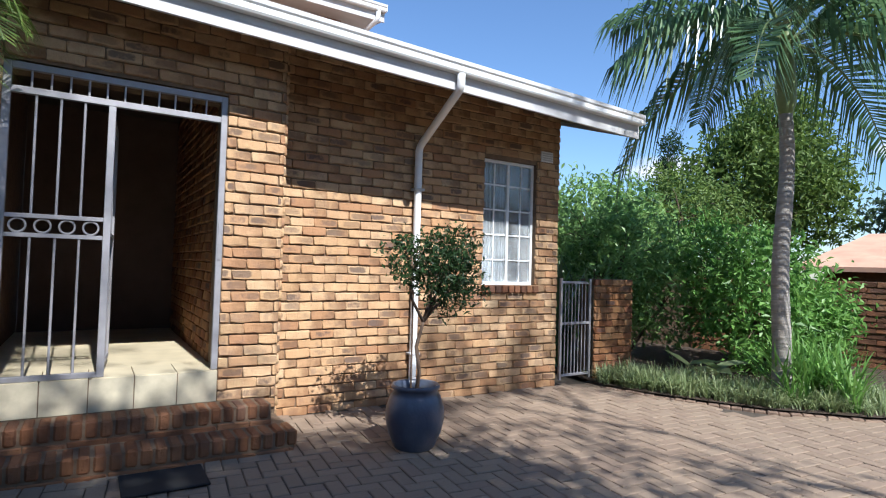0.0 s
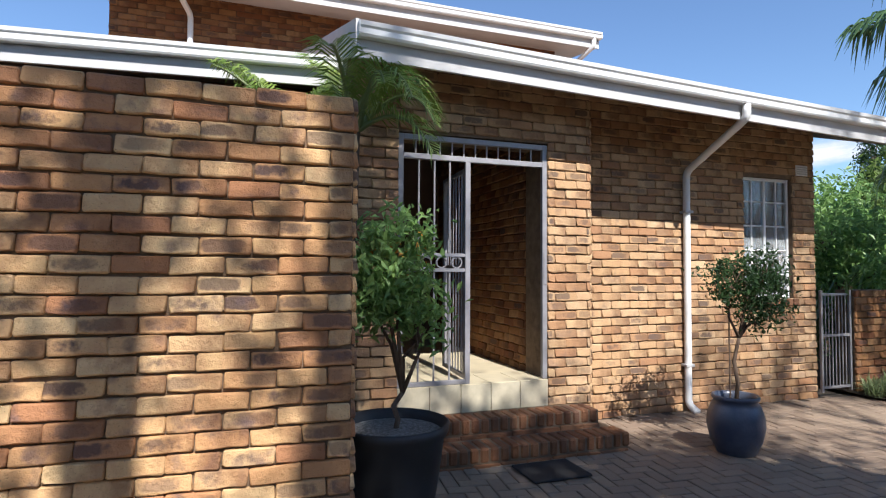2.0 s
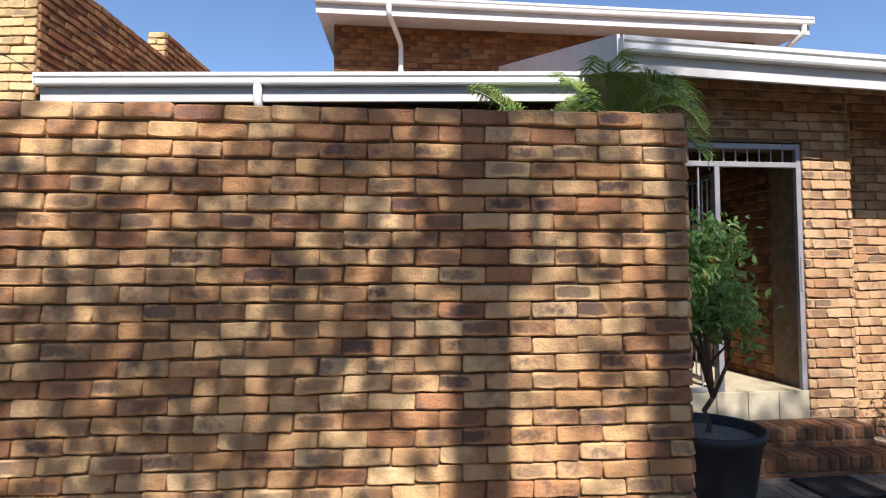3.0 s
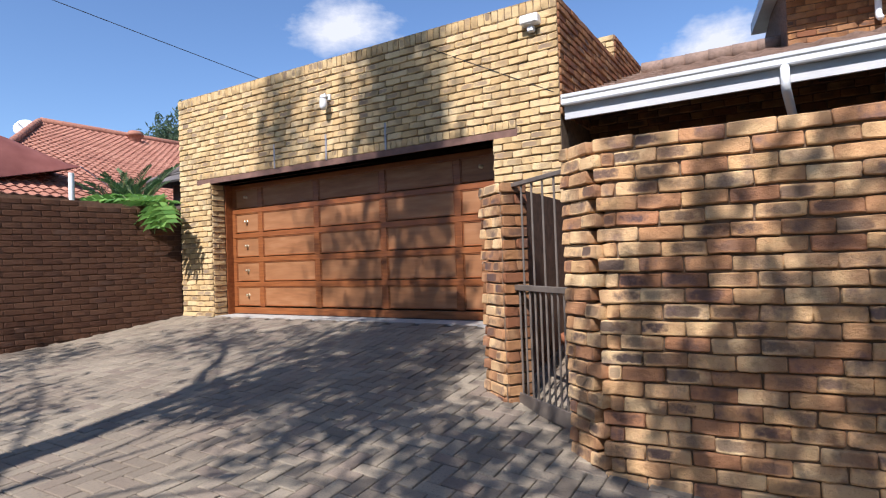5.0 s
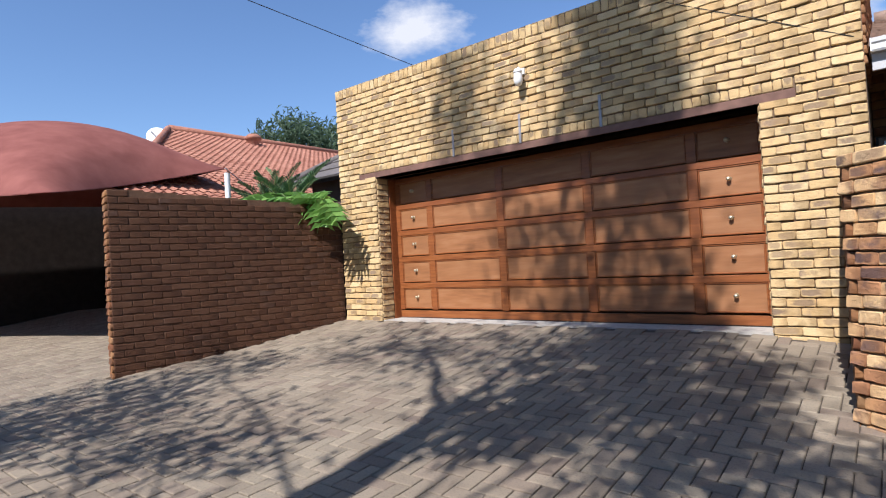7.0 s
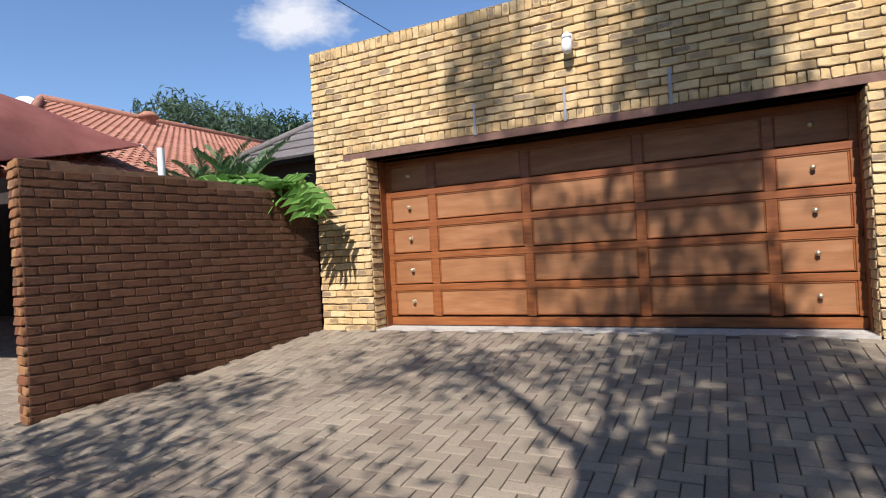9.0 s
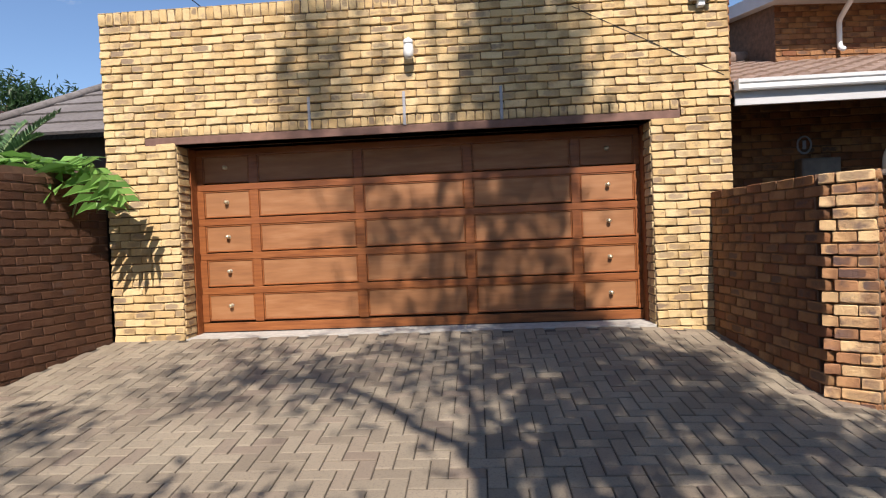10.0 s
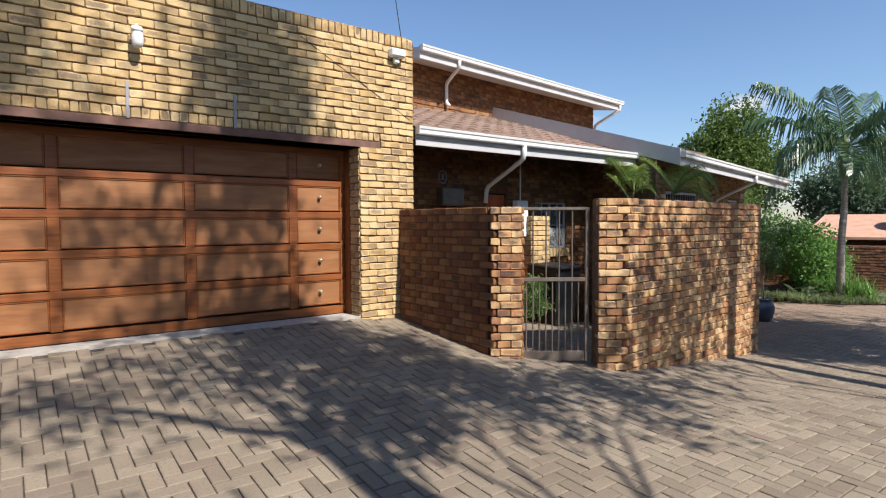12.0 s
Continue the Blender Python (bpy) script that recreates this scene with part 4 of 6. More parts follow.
shade_tree("shade_tree", pose(-1.25, -8.7, ground_z(-1.25, -8.7)), 0.09, 10.0,
           [(-1.15, 0.5, 8.1, 0.9, 0.8, 0.35), (-2.52, 0.5, 8.2, 0.7, 0.8, 0.25), (1.0, 0.5, 7.7, 0.7, 0.9, 0.7), (0.77, 0.5, 6.4, 0.8, 0.8, 0.5), (1.8, 0.5, 5.8, 1.0, 0.9, 0.45), (2.81, 0.5, 6.0, 0.8, 0.8, 0.3), (-4.15, 0.5, 4.9, 1.3, 0.8, 0.8), (-2.39, 0.5, 4.95, 1.1, 0.7, 0.42), (-4.15, 0.5, 6.5, 0.8, 0.8, 0.3), (-1.54, 0.3, 12.2, 0.55, 0.5, 0.55), (-0.84, 0.4, 10.4, 0.8, 0.6, 0.6), (0.26, 0.4, 9.2, 0.7, 0.6, 0.5)],
           "thin-crowned tree that dapples the drive", 440, 18, 0.20, 35, 0.2)
shade_tree("shade_tree", pose(3.7, -8.6, ground_z(3.7, -8.6)), 0.09, 8.5,
           [(0.36, 0, 8.3, 0.9, 0.7, 0.6), (-1.04, 0.3, 7.9, 0.8, 0.6, 0.7), (-1.04, 0.3, 7.0, 0.7, 0.6, 0.7), (-1.08, 0.3, 6.3, 0.8, 0.6, 0.45), (1.26, 0.3, 8.4, 0.6, 0.6, 0.45), (-0.34, 0.6, 6.9, 1.0, 0.8, 0.5), (2.46, 0.3, 7.4, 0.7, 0.6, 0.5)],
           "slender leafy tree behind the drive", 135, 12, 0.24, 32, 0.26)
palm("tall_palm", pose(4.4, -8.4, ground_z(4.4, -8.4), 0, 1.0, 0), 8.7, 0.17, 13, 1.8, "tall slim palm behind the drive that shades the screen wall", 6, leaf_palm, 0.5, True, 22)
palm("tall_palm", pose(4.95, -9.0, ground_z(4.95, -9.0), 0, 4, 0), 9.4, 0.10, 12, 1.8, "tall slim palm behind the drive that shades the screen wall", 16, leaf_palm, 0.5, True, 22)
shade_tree("shade_tree", pose(7.6, -9.0, ground_z(7.6, -9)), 0.17, 9.0,
           [(-1.75, 0, 10.4, 0.45, 0.5, 0.95), (-1.5, 0, 8.2, 0.7, 0.6, 0.4), (0.19, 0, 7.4, 1.2, 1.0, 0.8), (-1.33, 0.6, 6.6, 1.0, 0.9, 0.8), (0.97, 0.8, 6.6, 1.0, 0.9, 0.7), (-0.47, 0.8, 5.4, 1.2, 1.0, 0.6), (1.73, 0.5, 5.4, 0.9, 0.8, 0.4), (-0.49, 0, 8.5, 1.1, 0.6, 0.75), (0.98, 0, 8.4, 0.9, 0.6, 0.75), (2.65, 0.2, 6.9, 0.6, 0.4, 0.2)],
           "spreading leafy tree that shades the entrance yard", 690, 18, 0.22, 33, 0.22)
shade_tree("shade_tree", pose(11.0, -9.0, ground_z(11.0, -9.0)), 0.12, 10.5,
           [(-0.4, 0, 10.5, 0.9, 0.6, 0.5), (-1.2, 0.2, 9.7, 0.6, 0.6, 0.4), (-1.08, 0, 8.2, 0.7, 0.5, 0.35), (1.1, 0, 10.6, 0.8, 0.7, 0.6), (0.4, 0.2, 11.6, 0.9, 0.7, 0.5)],
           "slender tree whose trunk shades the paving by the garden bed", 75, 18, 0.20, 37, 0.2)

# unseen hedge across the street side, added to block low sky light
hr = np.random.default_rng(77)
hedge = thing("hedge", pose(0, -13.2, -0.9), "unseen hedge on the street side, added to block low sky light", "hedge")
part("core", Geo().box(-26, -0.5, 0, 30, 0.5, 4.2, 0.2), leaf_dark, hedge)
hp = np.stack([hr.uniform(-26, 30, 9000), 0.5 + hr.normal(0, 0.15, 9000), hr.uniform(0.2, 4.6, 9000)], 1)
hg = Geo()
leaves(hg, hp, 0.24, hr, 0.5)
tagged(part("hedge_leaves", hg, leaf_dark, hedge), kind="stuff")

# ---- garden at the end of the house ----
soil_bed = Geo()
KERB = [(10.78, 0.30), (10.95, -0.20), (11.25, -0.75), (11.6, -1.25), (12.2, -1.75), (13.2, -2.35), (14.6, -3.0), (17.0, -4.0), (22.0, -5.5)]
soil_bed.v = [(x, y, -0.835) for x, y in KERB] + [(x + 0.2, y + 9.0, -0.80) for x, y in KERB]
nk = len(KERB)
for i in range(nk - 1):
    soil_bed.f.append((i, i + 1, nk + i + 1, nk + i))
    soil_bed.uv.append([(0, 0)] * 4)
structure("garden_bed", soil_bed, plain("garden_soil", (0.07, 0.048, 0.032), 0.95, vary=0.4, scale=12, bump=0.02), "dark soil of the planted garden bed", "ground")
kerb = thing("kerb", pose(0, 0, 0), "low brick-on-edge kerb round the garden bed", "kerb", "", "structure")
kr = random.Random(4)
kerb_mat = plain("worn_kerb_brick", (0.20, 0.135, 0.095), 0.9, vary=0.35, scale=9, bump=0.004)
for (xa, ya), (xb, yb) in zip(KERB, KERB[1:6]):
    ln = math.hypot(xb - xa, yb - ya)
    a = math.degrees(math.atan2(yb - ya, xb - xa))
    s = 0.0
    while s + 0.11 < ln + 0.06:
        x, y = xa + (xb - xa) * (s + 0.055) / ln, ya + (yb - ya) * (s + 0.055) / ln
        part("brick", Geo().box(-0.05, -0.04, -0.1, 0.05, 0.04, 0.004 + kr.uniform(-0.006, 0.006), 0.01), kerb_mat, kerb, at=pose(x, y, -0.86, 0, 0, a + kr.uniform(-4, 4)))
        s += 0.103
palm("garden_palm", pose(12.08, -0.98, -0.85), 3.05, 0.085, 16, 2.1, "smooth grey-trunked feather palm with arching dark fronds", 3, leaf_palm, 0.58, True, 56, hang=0.95, lift=1.15, width=0.04)
bush("garden_shrub", pose(12.4, 1.7, -0.85), [(0, 0, 1.5, 0.9, 0.9, 0.9), (-0.7, -0.2, 1.0, 0.7, 0.7, 0.8), (0.6, -0.3, 0.9, 0.8, 0.7, 0.8), (-0.4, 0.3, 1.9, 0.8, 0.7, 0.5)], "dense dark green leafy shrub behind the side wall", "shrub", 360, 18, 0.11, 0.11, leaf_shrub, 21, group="garden shrubs")
bush("garden_shrub", pose(13.5, 0.4, -0.85), [(0, 0, 1.15, 0.9, 0.9, 0.9), (0.8, -0.3, 0.8, 0.7, 0.7, 0.7), (-0.5, -0.5, 0.75, 0.7, 0.6, 0.65), (0.2, 0.6, 1.7, 0.8, 0.7, 0.6)], "dense leafy shrub with glossy green leaves", "shrub", 380, 18, 0.11, 0.11, leaf_bright, 22, group="garden shrubs")
bush("garden_shrub", pose(14.2, 0.1, -0.85), [(0, 0, 0.7, 0.6, 0.6, 0.55), (0.4, 0.3, 0.5, 0.5, 0.5, 0.45), (-0.4, -0.2, 0.45, 0.5, 0.4, 0.4)], "low bright green leafy shrub", "shrub", 330, 20, 0.09, 0.10, leaf_bright, 23, group="garden shrubs")
bush("garden_tree", pose(13.6, 3.6, -0.85), [(0, 0, 2.2, 1.3, 1.2, 1.0), (-1.2, 0.2, 1.8, 1.1, 1.0, 0.9), (1.2, 0.3, 1.9, 1.1, 1.0, 0.9), (-1.6, 0.5, 2.5, 0.9, 0.8, 0.6)], "broad green garden tree above the side wall", "tree", 520, 20, 0.13, 0.12, leaf_shrub, 24, 0.05)
bush("garden_tree", pose(17.0, 4.6, -0.85), [(0, 0, 2.8, 1.3, 1.3, 1.0), (1.2, 0.2, 2.2, 1.2, 1.1, 1.0), (-1.2, 0.4, 2.1, 1.1, 1.0, 0.9)], "yellow-green feathery garden tree", "tree", 480, 20, 0.14, 0.12, leaf_lime, 25, 0.06)
bush("cypress", pose(19.6, 7.4, -0.85), [(0, 0, 1.4, 0.65, 0.65, 1.4), (0, 0, 3.0, 0.55, 0.55, 1.4), (0.05, 0, 4.6, 0.4, 0.4, 1.2), (0.5, 0.3, 3.4, 0.4, 0.4, 1.5)], "tall narrow dark cypress", "tree", 420, 24, 0.10, 0.11, leaf_dark, 26, 0.05)
bush("far_tree", pose(25.7, 8.2, -0.85), [(0, 0, 5.0, 2.4, 2.2, 2.4), (1.6, 0, 4.2, 2.0, 2.0, 2.0), (-1.4, 0.5, 4.6, 1.8, 1.8, 2.0), (0.2, 0, 7.0, 1.6, 1.5, 1.4)], "large light green tree beyond the garden", "tree", 800, 22, 0.24, 0.24, leaf_lime, 27, 0.12)
bush("far_tree", pose(30.0, 3.0, -0.85), [(0, 0, 3.6, 2.6, 2.4, 1.8), (2.6, -1, 3.0, 2.2, 2.0, 1.6), (-2, 1, 3.2, 2.0, 2.0, 1.6)], "grey-green tree beyond the garden, haze put into its leaf colour", "tree", 620, 22, 0.26, 0.26, leaf_far, 28, 0.12)
bush("far_tree", pose(31.0, -4.0, -0.85), [(0, 0, 3.0, 2.6, 2.4, 1.6), (2.6, -1, 2.8, 2.2, 2.0, 1.4), (-2, 1, 2.6, 2.0, 2.0, 1.4)], "green tree beyond the neighbouring roof", "tree", 560, 22, 0.26, 0.26, leaf_far, 29, 0.12)
palm("far_palm", pose(23.0, -0.6, -0.85), 2.6, 0.16, 14, 2.3, "distant palm with spreading fronds", 9, leaf_palm, 0.5, False, 30)
# strappy plants by the side gate
spots = [(10.62 + 0.24 * i, 1.15 + 0.14 * (i % 3), -0.8, 18, 1.15) for i in range(6)]
blades("sword_plant", pose(0, 0, 0), spots, 1.35, "clump of tall blue-green sword-leaved plants", leaf_palm, 12, 0.07, 0.55, "stuff", "plant", 4)
gr = random.Random(8)
spots = []
for _ in range(620):
    s = gr.uniform(0, 5.2)
    i = min(int(s), nk - 2)
    f = s - i
    x = KERB[i][0] * (1 - f) + KERB[i + 1][0] * f
    y = KERB[i][1] * (1 - f) + KERB[i + 1][1] * f
    d = abs(gr.gauss(0.1, 0.42))
    spots.append((x + d * 0.75 + 0.06, y + d * 0.65 + 0.06, -0.84, 14, gr.uniform(0.6, 1.15)))
blades("mondo_grass", pose(0, 0, 0), spots, 0.27, "pale arching grass spilling over the kerb", leaf_grass, 13, 0.013, 1.25)
spots = [(12.35 + gr.gauss(0, 0.22), -1.15 + gr.gauss(0, 0.2), -0.84, 16, gr.uniform(0.8, 1.2)) for _ in range(34)]
blades("day_lily_clump", pose(0, 0, 0), spots, 0.75, "bright green arching strap-leaved clump at the palm's foot", leaf_bright, 14, 0.022, 0.9, "stuff", "plant", 4)
pale = thing("variegated_plant", pose(12.0, -0.15, -0.84), "broad pale cream-green leaves low in the bed", "plant")
pr2 = random.Random(2)
for k in range(9):
    g = Geo()
    m = pose(pr2.uniform(-0.3, 0.3), pr2.uniform(-0.25, 0.2), 0.10 + pr2.uniform(0, 0.12), pr2.uniform(-20, 20), pr2.uniform(-45, -5), pr2.uniform(150, 330))
    vs = [(0, 0, 0), (0.1, -0.07, 0.02), (0.26, -0.075, 0.02), (0.42, 0, -0.02), (0.26, 0.075, 0.02), (0.1, 0.07, 0.02), (0.2, 0, -0.01)]
    g.add([tuple(m @ Vector(v)) for v in vs], [(0, 1, 6), (1, 2, 6), (2, 3, 6), (3, 4, 6), (4, 5, 6), (5, 0, 6)])
    part("leaf", g, leaf_pale, pale)
# side gate and its walls
SGM = EM @ pose(5.14, 0.35, 0)
side_gate = thing("side_gate", SGM, "narrow grey steel bar gate beside the house corner", "gate")
for u in (0.03, 0.50):
    part("upright", Geo().box(u, 0, -0.82, u + 0.03, 0.03, 0.36, 0.002), steel, side_gate)
for z in (-0.78, -0.18, 0.30):
    part("rail", Geo().box(0.06, 0.002, z, 0.50, 0.028, z + 0.028, 0.002), steel, side_gate)
for i in range(7):
    u = 0.06 + 0.44 * (i + 1) / 8
    part("bar", Geo().tube([(u, 0.015, -0.752), (u, 0.015, 0.30)], 0.007, 6), steel, side_gate)
g = Geo().box(0.57, 0.0, -1.1, 1.25, 0.22, 0.36)
wall_garden = structure("wall_garden", g, mortar, "low brick garden wall beside the side gate, shade put into its brown", "wall", SGM)
# neighbouring wall and outbuilding beyond the bed
NM = pose(15.6, -0.6, 0, 0, 0, -68)
wall_east = structure("wall_east", Geo().box(-6.0, 0.0, -1.1, 14.0, 0.22, 0.42), mortar, "brown brick boundary wall beyond the garden", "wall", NM)
lay(wall_garden, Matrix.Identity(4), rows_of(0.57, 1.25, -0.9, 0.36, []), brick_shaded, limit=0)
lay(wall_east, Matrix.Identity(4), rows_of(-3.0, 9.0, -0.9, 0.42, []), brick_red, limit=0)
out = thing("outbuilding", pose(17.0, -0.4, -0.85, 0, 0, -68), "low neighbouring outbuilding with a flat terracotta roof", "building")
part("wall", Geo().box(-1.6, 0, 0, 9.0, 3.5, 1.45), brick_red, out, "dark red brick wall")
rg = Geo()
vs = [(-2.0, -0.3, 1.42), (9.4, -0.3, 1.42), (9.4, 2.6, 2.15), (-1.2, 2.6, 2.15)]
vs += [(x, y, z + 0.08) for x, y, z in vs]
rg.add(vs, [(0, 1, 2, 3), (7, 6, 5, 4), (0, 4, 5, 1), (1, 5, 6, 2), (2, 6, 7, 3), (3, 7, 4, 0)])
part("roof", rg, plain("faded_terracotta_roof", (0.52, 0.30, 0.20), 0.85, vary=0.15, scale=3), out, "faded terracotta sloping roof")
ag = Geo()
n = 12
for x in (0, 0.5):
    ag.v.extend([(x, 0.9 + 0.6 * math.cos(math.pi * i / n), 1.7 + 0.55 * math.sin(math.pi * i / n)) for i in range(n + 1)])
ag.f = [(i, i + 1, n + 2 + i, n + 1 + i) for i in range(n)] + [tuple(range(n + 1)), tuple(reversed(range(n + 1, 2 * n + 2)))]
ag.uv = [[(0, 0)] * len(f) for f in ag.f]
part("barrel_vent", ag, brick_red, out, "round-topped brick vent on the roof", at=pose(0.4, 0.1, 0))

# ---- things round the entrance ----
glaze = Mat("blue_grey_glaze", 0.32, 0, 0.5)
glaze.color(glaze.mix(glaze.ramp(glaze.noise(5, 5), [(0.45, (0, 0, 0)), (0.75, (0.8, 0.8, 0.8))]), (0.055, 0.065, 0.095), (0.12, 0.135, 0.165)))
glaze.bump(glaze.noise(18, 3), 0.003)
glaze_pot = glaze.m
black_plastic = plain("black_plastic_pot", (0.022, 0.023, 0.025), 0.5, vary=0.3, scale=6)
clay = plain("terracotta_clay", (0.36, 0.13, 0.06), 0.8, vary=0.2, scale=9, bump=0.002)
gravel = plain("pale_gravel", (0.30, 0.28, 0.25), 0.95, vary=0.5, scale=50, bump=0.012)

PZ = ground_z(7.9, -0.95)
pot = thing("ceramic_pot", pose(7.92, -0.93, PZ) @ Matrix.Diagonal((0.9, 0.9, 0.93, 1)), "bulging blue-grey glazed ceramic plant pot on the paving", "plant pot")
prof = [(0.0, 0.0), (0.155, 0.0), (0.165, 0.01), (0.215, 0.12), (0.24, 0.23), (0.235, 0.32), (0.205, 0.405), (0.178, 0.445), (0.195, 0.462), (0.20, 0.482), (0.19, 0.494), (0.172, 0.486), (0.165, 0.44), (0.165, 0.40)]
part("body", Geo().lathe(prof, 36), glaze_pot, pot, "", True)
part("soil", Geo().lathe([(0.166, 0.43), (0.1, 0.437), (0.0, 0.44)], 24), black_soil, pot)
tree = bush("standard_tree", pose(7.92, -0.93, PZ + 0.39), [(0.14, 0.0, 0.93, 0.26, 0.26, 0.25), (-0.08, -0.05, 1.0, 0.22, 0.22, 0.2), (0.36, 0.05, 0.82, 0.2, 0.2, 0.2), (0.22, 0.0, 0.68, 0.16, 0.16, 0.1), (0.30, 0.0, 1.08, 0.22, 0.2, 0.16)], "small clipped standard tree with a round leafy head, in the pot", "tree", 190, 15, 0.042, 0.046, leaf_dark, 41, 0.013, fork=0.52)
part("stake", Geo().tube([(-0.03, 0.02, 0.0), (-0.035, 0.02, 0.75)], 0.007, 6), bark, tree)
mat_ob = part("door_mat", Geo().box(-0.23, -0.18, 0.0, 0.23, 0.18, 0.016, 0.006), mat_rubber, None, "", at=pose(6.28, -1.02, ground_z(6.28, -1.02) + 0.004, 0, 0, 6))
tagged(mat_ob, "small black rubber mat before the entrance steps", "door mat")

BZ = ground_z(5.0, -1.8)
bp = thing("black_pot", pose(5.02, -1.78, BZ), "large black plastic pot standing at the end of the wall", "plant pot")
part("body", Geo().lathe([(0.0, 0.0), (0.19, 0.0), (0.195, 0.01), (0.245, 0.30), (0.275, 0.52), (0.30, 0.56), (0.305, 0.60), (0.29, 0.605), (0.27, 0.57), (0.26, 0.53)], 36), black_plastic, bp, "", True)
part("soil", Geo().lathe([(0.265, 0.55), (0.15, 0.562), (0.0, 0.565)], 24), gravel, bp)
bush("flowering_shrub", pose(5.02, -1.78, BZ + 0.55), [(-0.02, 0, 0.88, 0.25, 0.25, 0.22), (0.10, 0.03, 0.70, 0.2, 0.2, 0.16), (-0.16, 0.0, 0.72, 0.2, 0.2, 0.18), (0.02, 0, 1.05, 0.2, 0.2, 0.14), (0.16, 0, 0.52, 0.14, 0.12, 0.07)], "leafy potted shrub with a few orange flowers", "shrub", 170, 15, 0.045, 0.062, leaf_shrub, 42, 0.013, fork=0.2)
fl = Geo()
frng = np.random.default_rng(3)
leaves(fl, np.array([(5.02, -1.78, BZ + 1.5)]) + frng.uniform(-1, 1, size=(40, 3)) * np.array([0.17, 0.17, 0.12]), 0.035, frng, 0.8)
tagged(part("flower_heads", fl, flower_orange), "small orange flowers on the potted shrub", "flower", "", "stuff")


def cane_palm(name, at, canes, fronds, label, seed, mat):
    """A clump of slim canes, each ending in arching feather fronds (cane, heading, length, rise, droop)."""
    rng = random.Random(seed)
    t = thing(name, at, label, "palm")
    for x, y, h in canes:
        part("cane", Geo().tube([(x * 0.3, y * 0.3, 0), (x * 0.6, y * 0.6, h * 0.55), (x, y, h)], [0.015, 0.013, 0.010], 8), bark, t, "", True)
    for k, a, ln, rise, droop in fronds:
        g, gs = Geo(), Geo()
        frond(g, gs, canes[k], a, ln, rise, droop, rng, 40, 0.27, 0.013, 0.6, 0.4)
        fr = part("frond", g, mat, t)
        part("midrib", gs, shaft_green, fr)
    return t


cane_palm("areca_palm", pose(4.42, -0.3, ground_z(4.42, -0.3)), [(-0.02, 0.03, 1.68 - ground_z(4.3, -0.75)), (0.12, -0.05, 1.64 - ground_z(4.3, -0.75)), (0.04, 0.15, 1.55 - ground_z(4.3, -0.75))],
          [(0, 3.1, 0.62, 1.2, 0.6), (0, 2.5, 0.5, 1.5, 0.6), (1, 0.8, 0.42, 1.5, 0.6), (0, 3.6, 0.6, 0.8, 0.75), (2, 1.9, 0.5, 1.4, 0.6), (2, -1.2, 0.5, 1.0, 1.1), (0, 0.4, 0.5, 1.5, 0.8)],
          "yellow-green clumping palm rising above the screen wall", 5, leaf_yellow)
cane_palm("areca_palm", pose(4.85, -0.75, ground_z(4.85, -0.75)), [(0.0, 0.0, 1.66 - ground_z(4.85, -0.75)), (0.06, 0.06, 1.6 - ground_z(4.85, -0.75))],
          [(0, -0.1, 0.8, 1.1, 1.35), (1, -0.6, 0.8, 1.0, 1.35), (1, 0.2, 0.42, 1.7, 0.6), (0, -1.0, 0.85, 1.0, 1.3), (1, -1.4, 0.8, 1.1, 1.2), (1, -0.8, 0.8, 0.45, 1.0), (0, -1.9, 0.7, 1.2, 1.0), (0, 2.2, 0.6, 1.5, 0.8)],
          "yellow-green clumping palm leaning past the wall's end", 15, leaf_yellow)

# window with small panes, curtain behind
glass = Mat("window_glass", 0.03, 0, 0.5)
glass.b.inputs["Transmission Weight"].default_value = 0.85
glass.b.inputs["IOR"].default_value = 1.45
glass.color((0.85, 0.9, 0.92))
pane_glass = glass.m
curtain_mat = plain("pale_lace_curtain", (0.22, 0.25, 0.27), 0.9, vary=0.12, scale=4)


def window(name, m, w, h, nu, nv, label, mat):
    t = thing(name, m, label, "window", "", "structure")
    fr = 0.035
    part("window_frame", Geo().box(0, 0, 0, fr, 0.04, h, 0.003).box(w - fr, 0, 0, w, 0.04, h, 0.003).box(fr, 0, 0, w - fr, 0.04, fr, 0.003).box(fr, 0, h - fr, w - fr, 0.04, h, 0.003).box(w / 2 - 0.018, -0.004, fr, w / 2 + 0.018, 0.04, h - fr, 0.003), mat, t)
    for i in range(1, nu):
        if abs(i / nu - 0.5) > 0.01:
            part("glazing_bar", Geo().box(w * i / nu - 0.008, 0.004, fr, w * i / nu + 0.008, 0.032, h - fr, 0.002), mat, t)
    for j in range(1, nv):
        part("glazing_bar", Geo().box(fr, 0.006, h * j / nv - 0.008, w - fr, 0.030, h * j / nv + 0.008, 0.002), mat, t)
    for i in range(nu):
        for j in range(nv):
            p = part("pane", Geo().box(w * i / nu + 0.009, 0.016, h * j / nv + 0.009, w * (i + 1) / nu - 0.009, 0.020, h * (j + 1) / nv - 0.009), pane_glass, t)
            p.visible_shadow = False
    return t


window("window_1", EM @ pose(WIN[0], 0.45, WIN[2]), WIN[1] - WIN[0], WIN[3] - WIN[2], 4, 5, "white small-paned steel window with burglar bars", white_paint)
cg = Geo()
nfold = 90
for z in (WIN[2] - 0.1, WIN[3] + 0.05):
    cg.v.extend([(WIN[0] - 0.1 + (WIN[1] - WIN[0] + 0.2) * 0.66 * i / nfold, 0.70 + 0.022 * math.sin(i * 0.95) + 0.012 * math.sin(i * 0.37), z) for i in range(nfold + 1)])
cg.f = [(i, i + 1, nfold + 2 + i, nfold + 1 + i) for i in range(nfold)]
cg.uv = [[(0, 0)] * 4 for _ in cg.f]
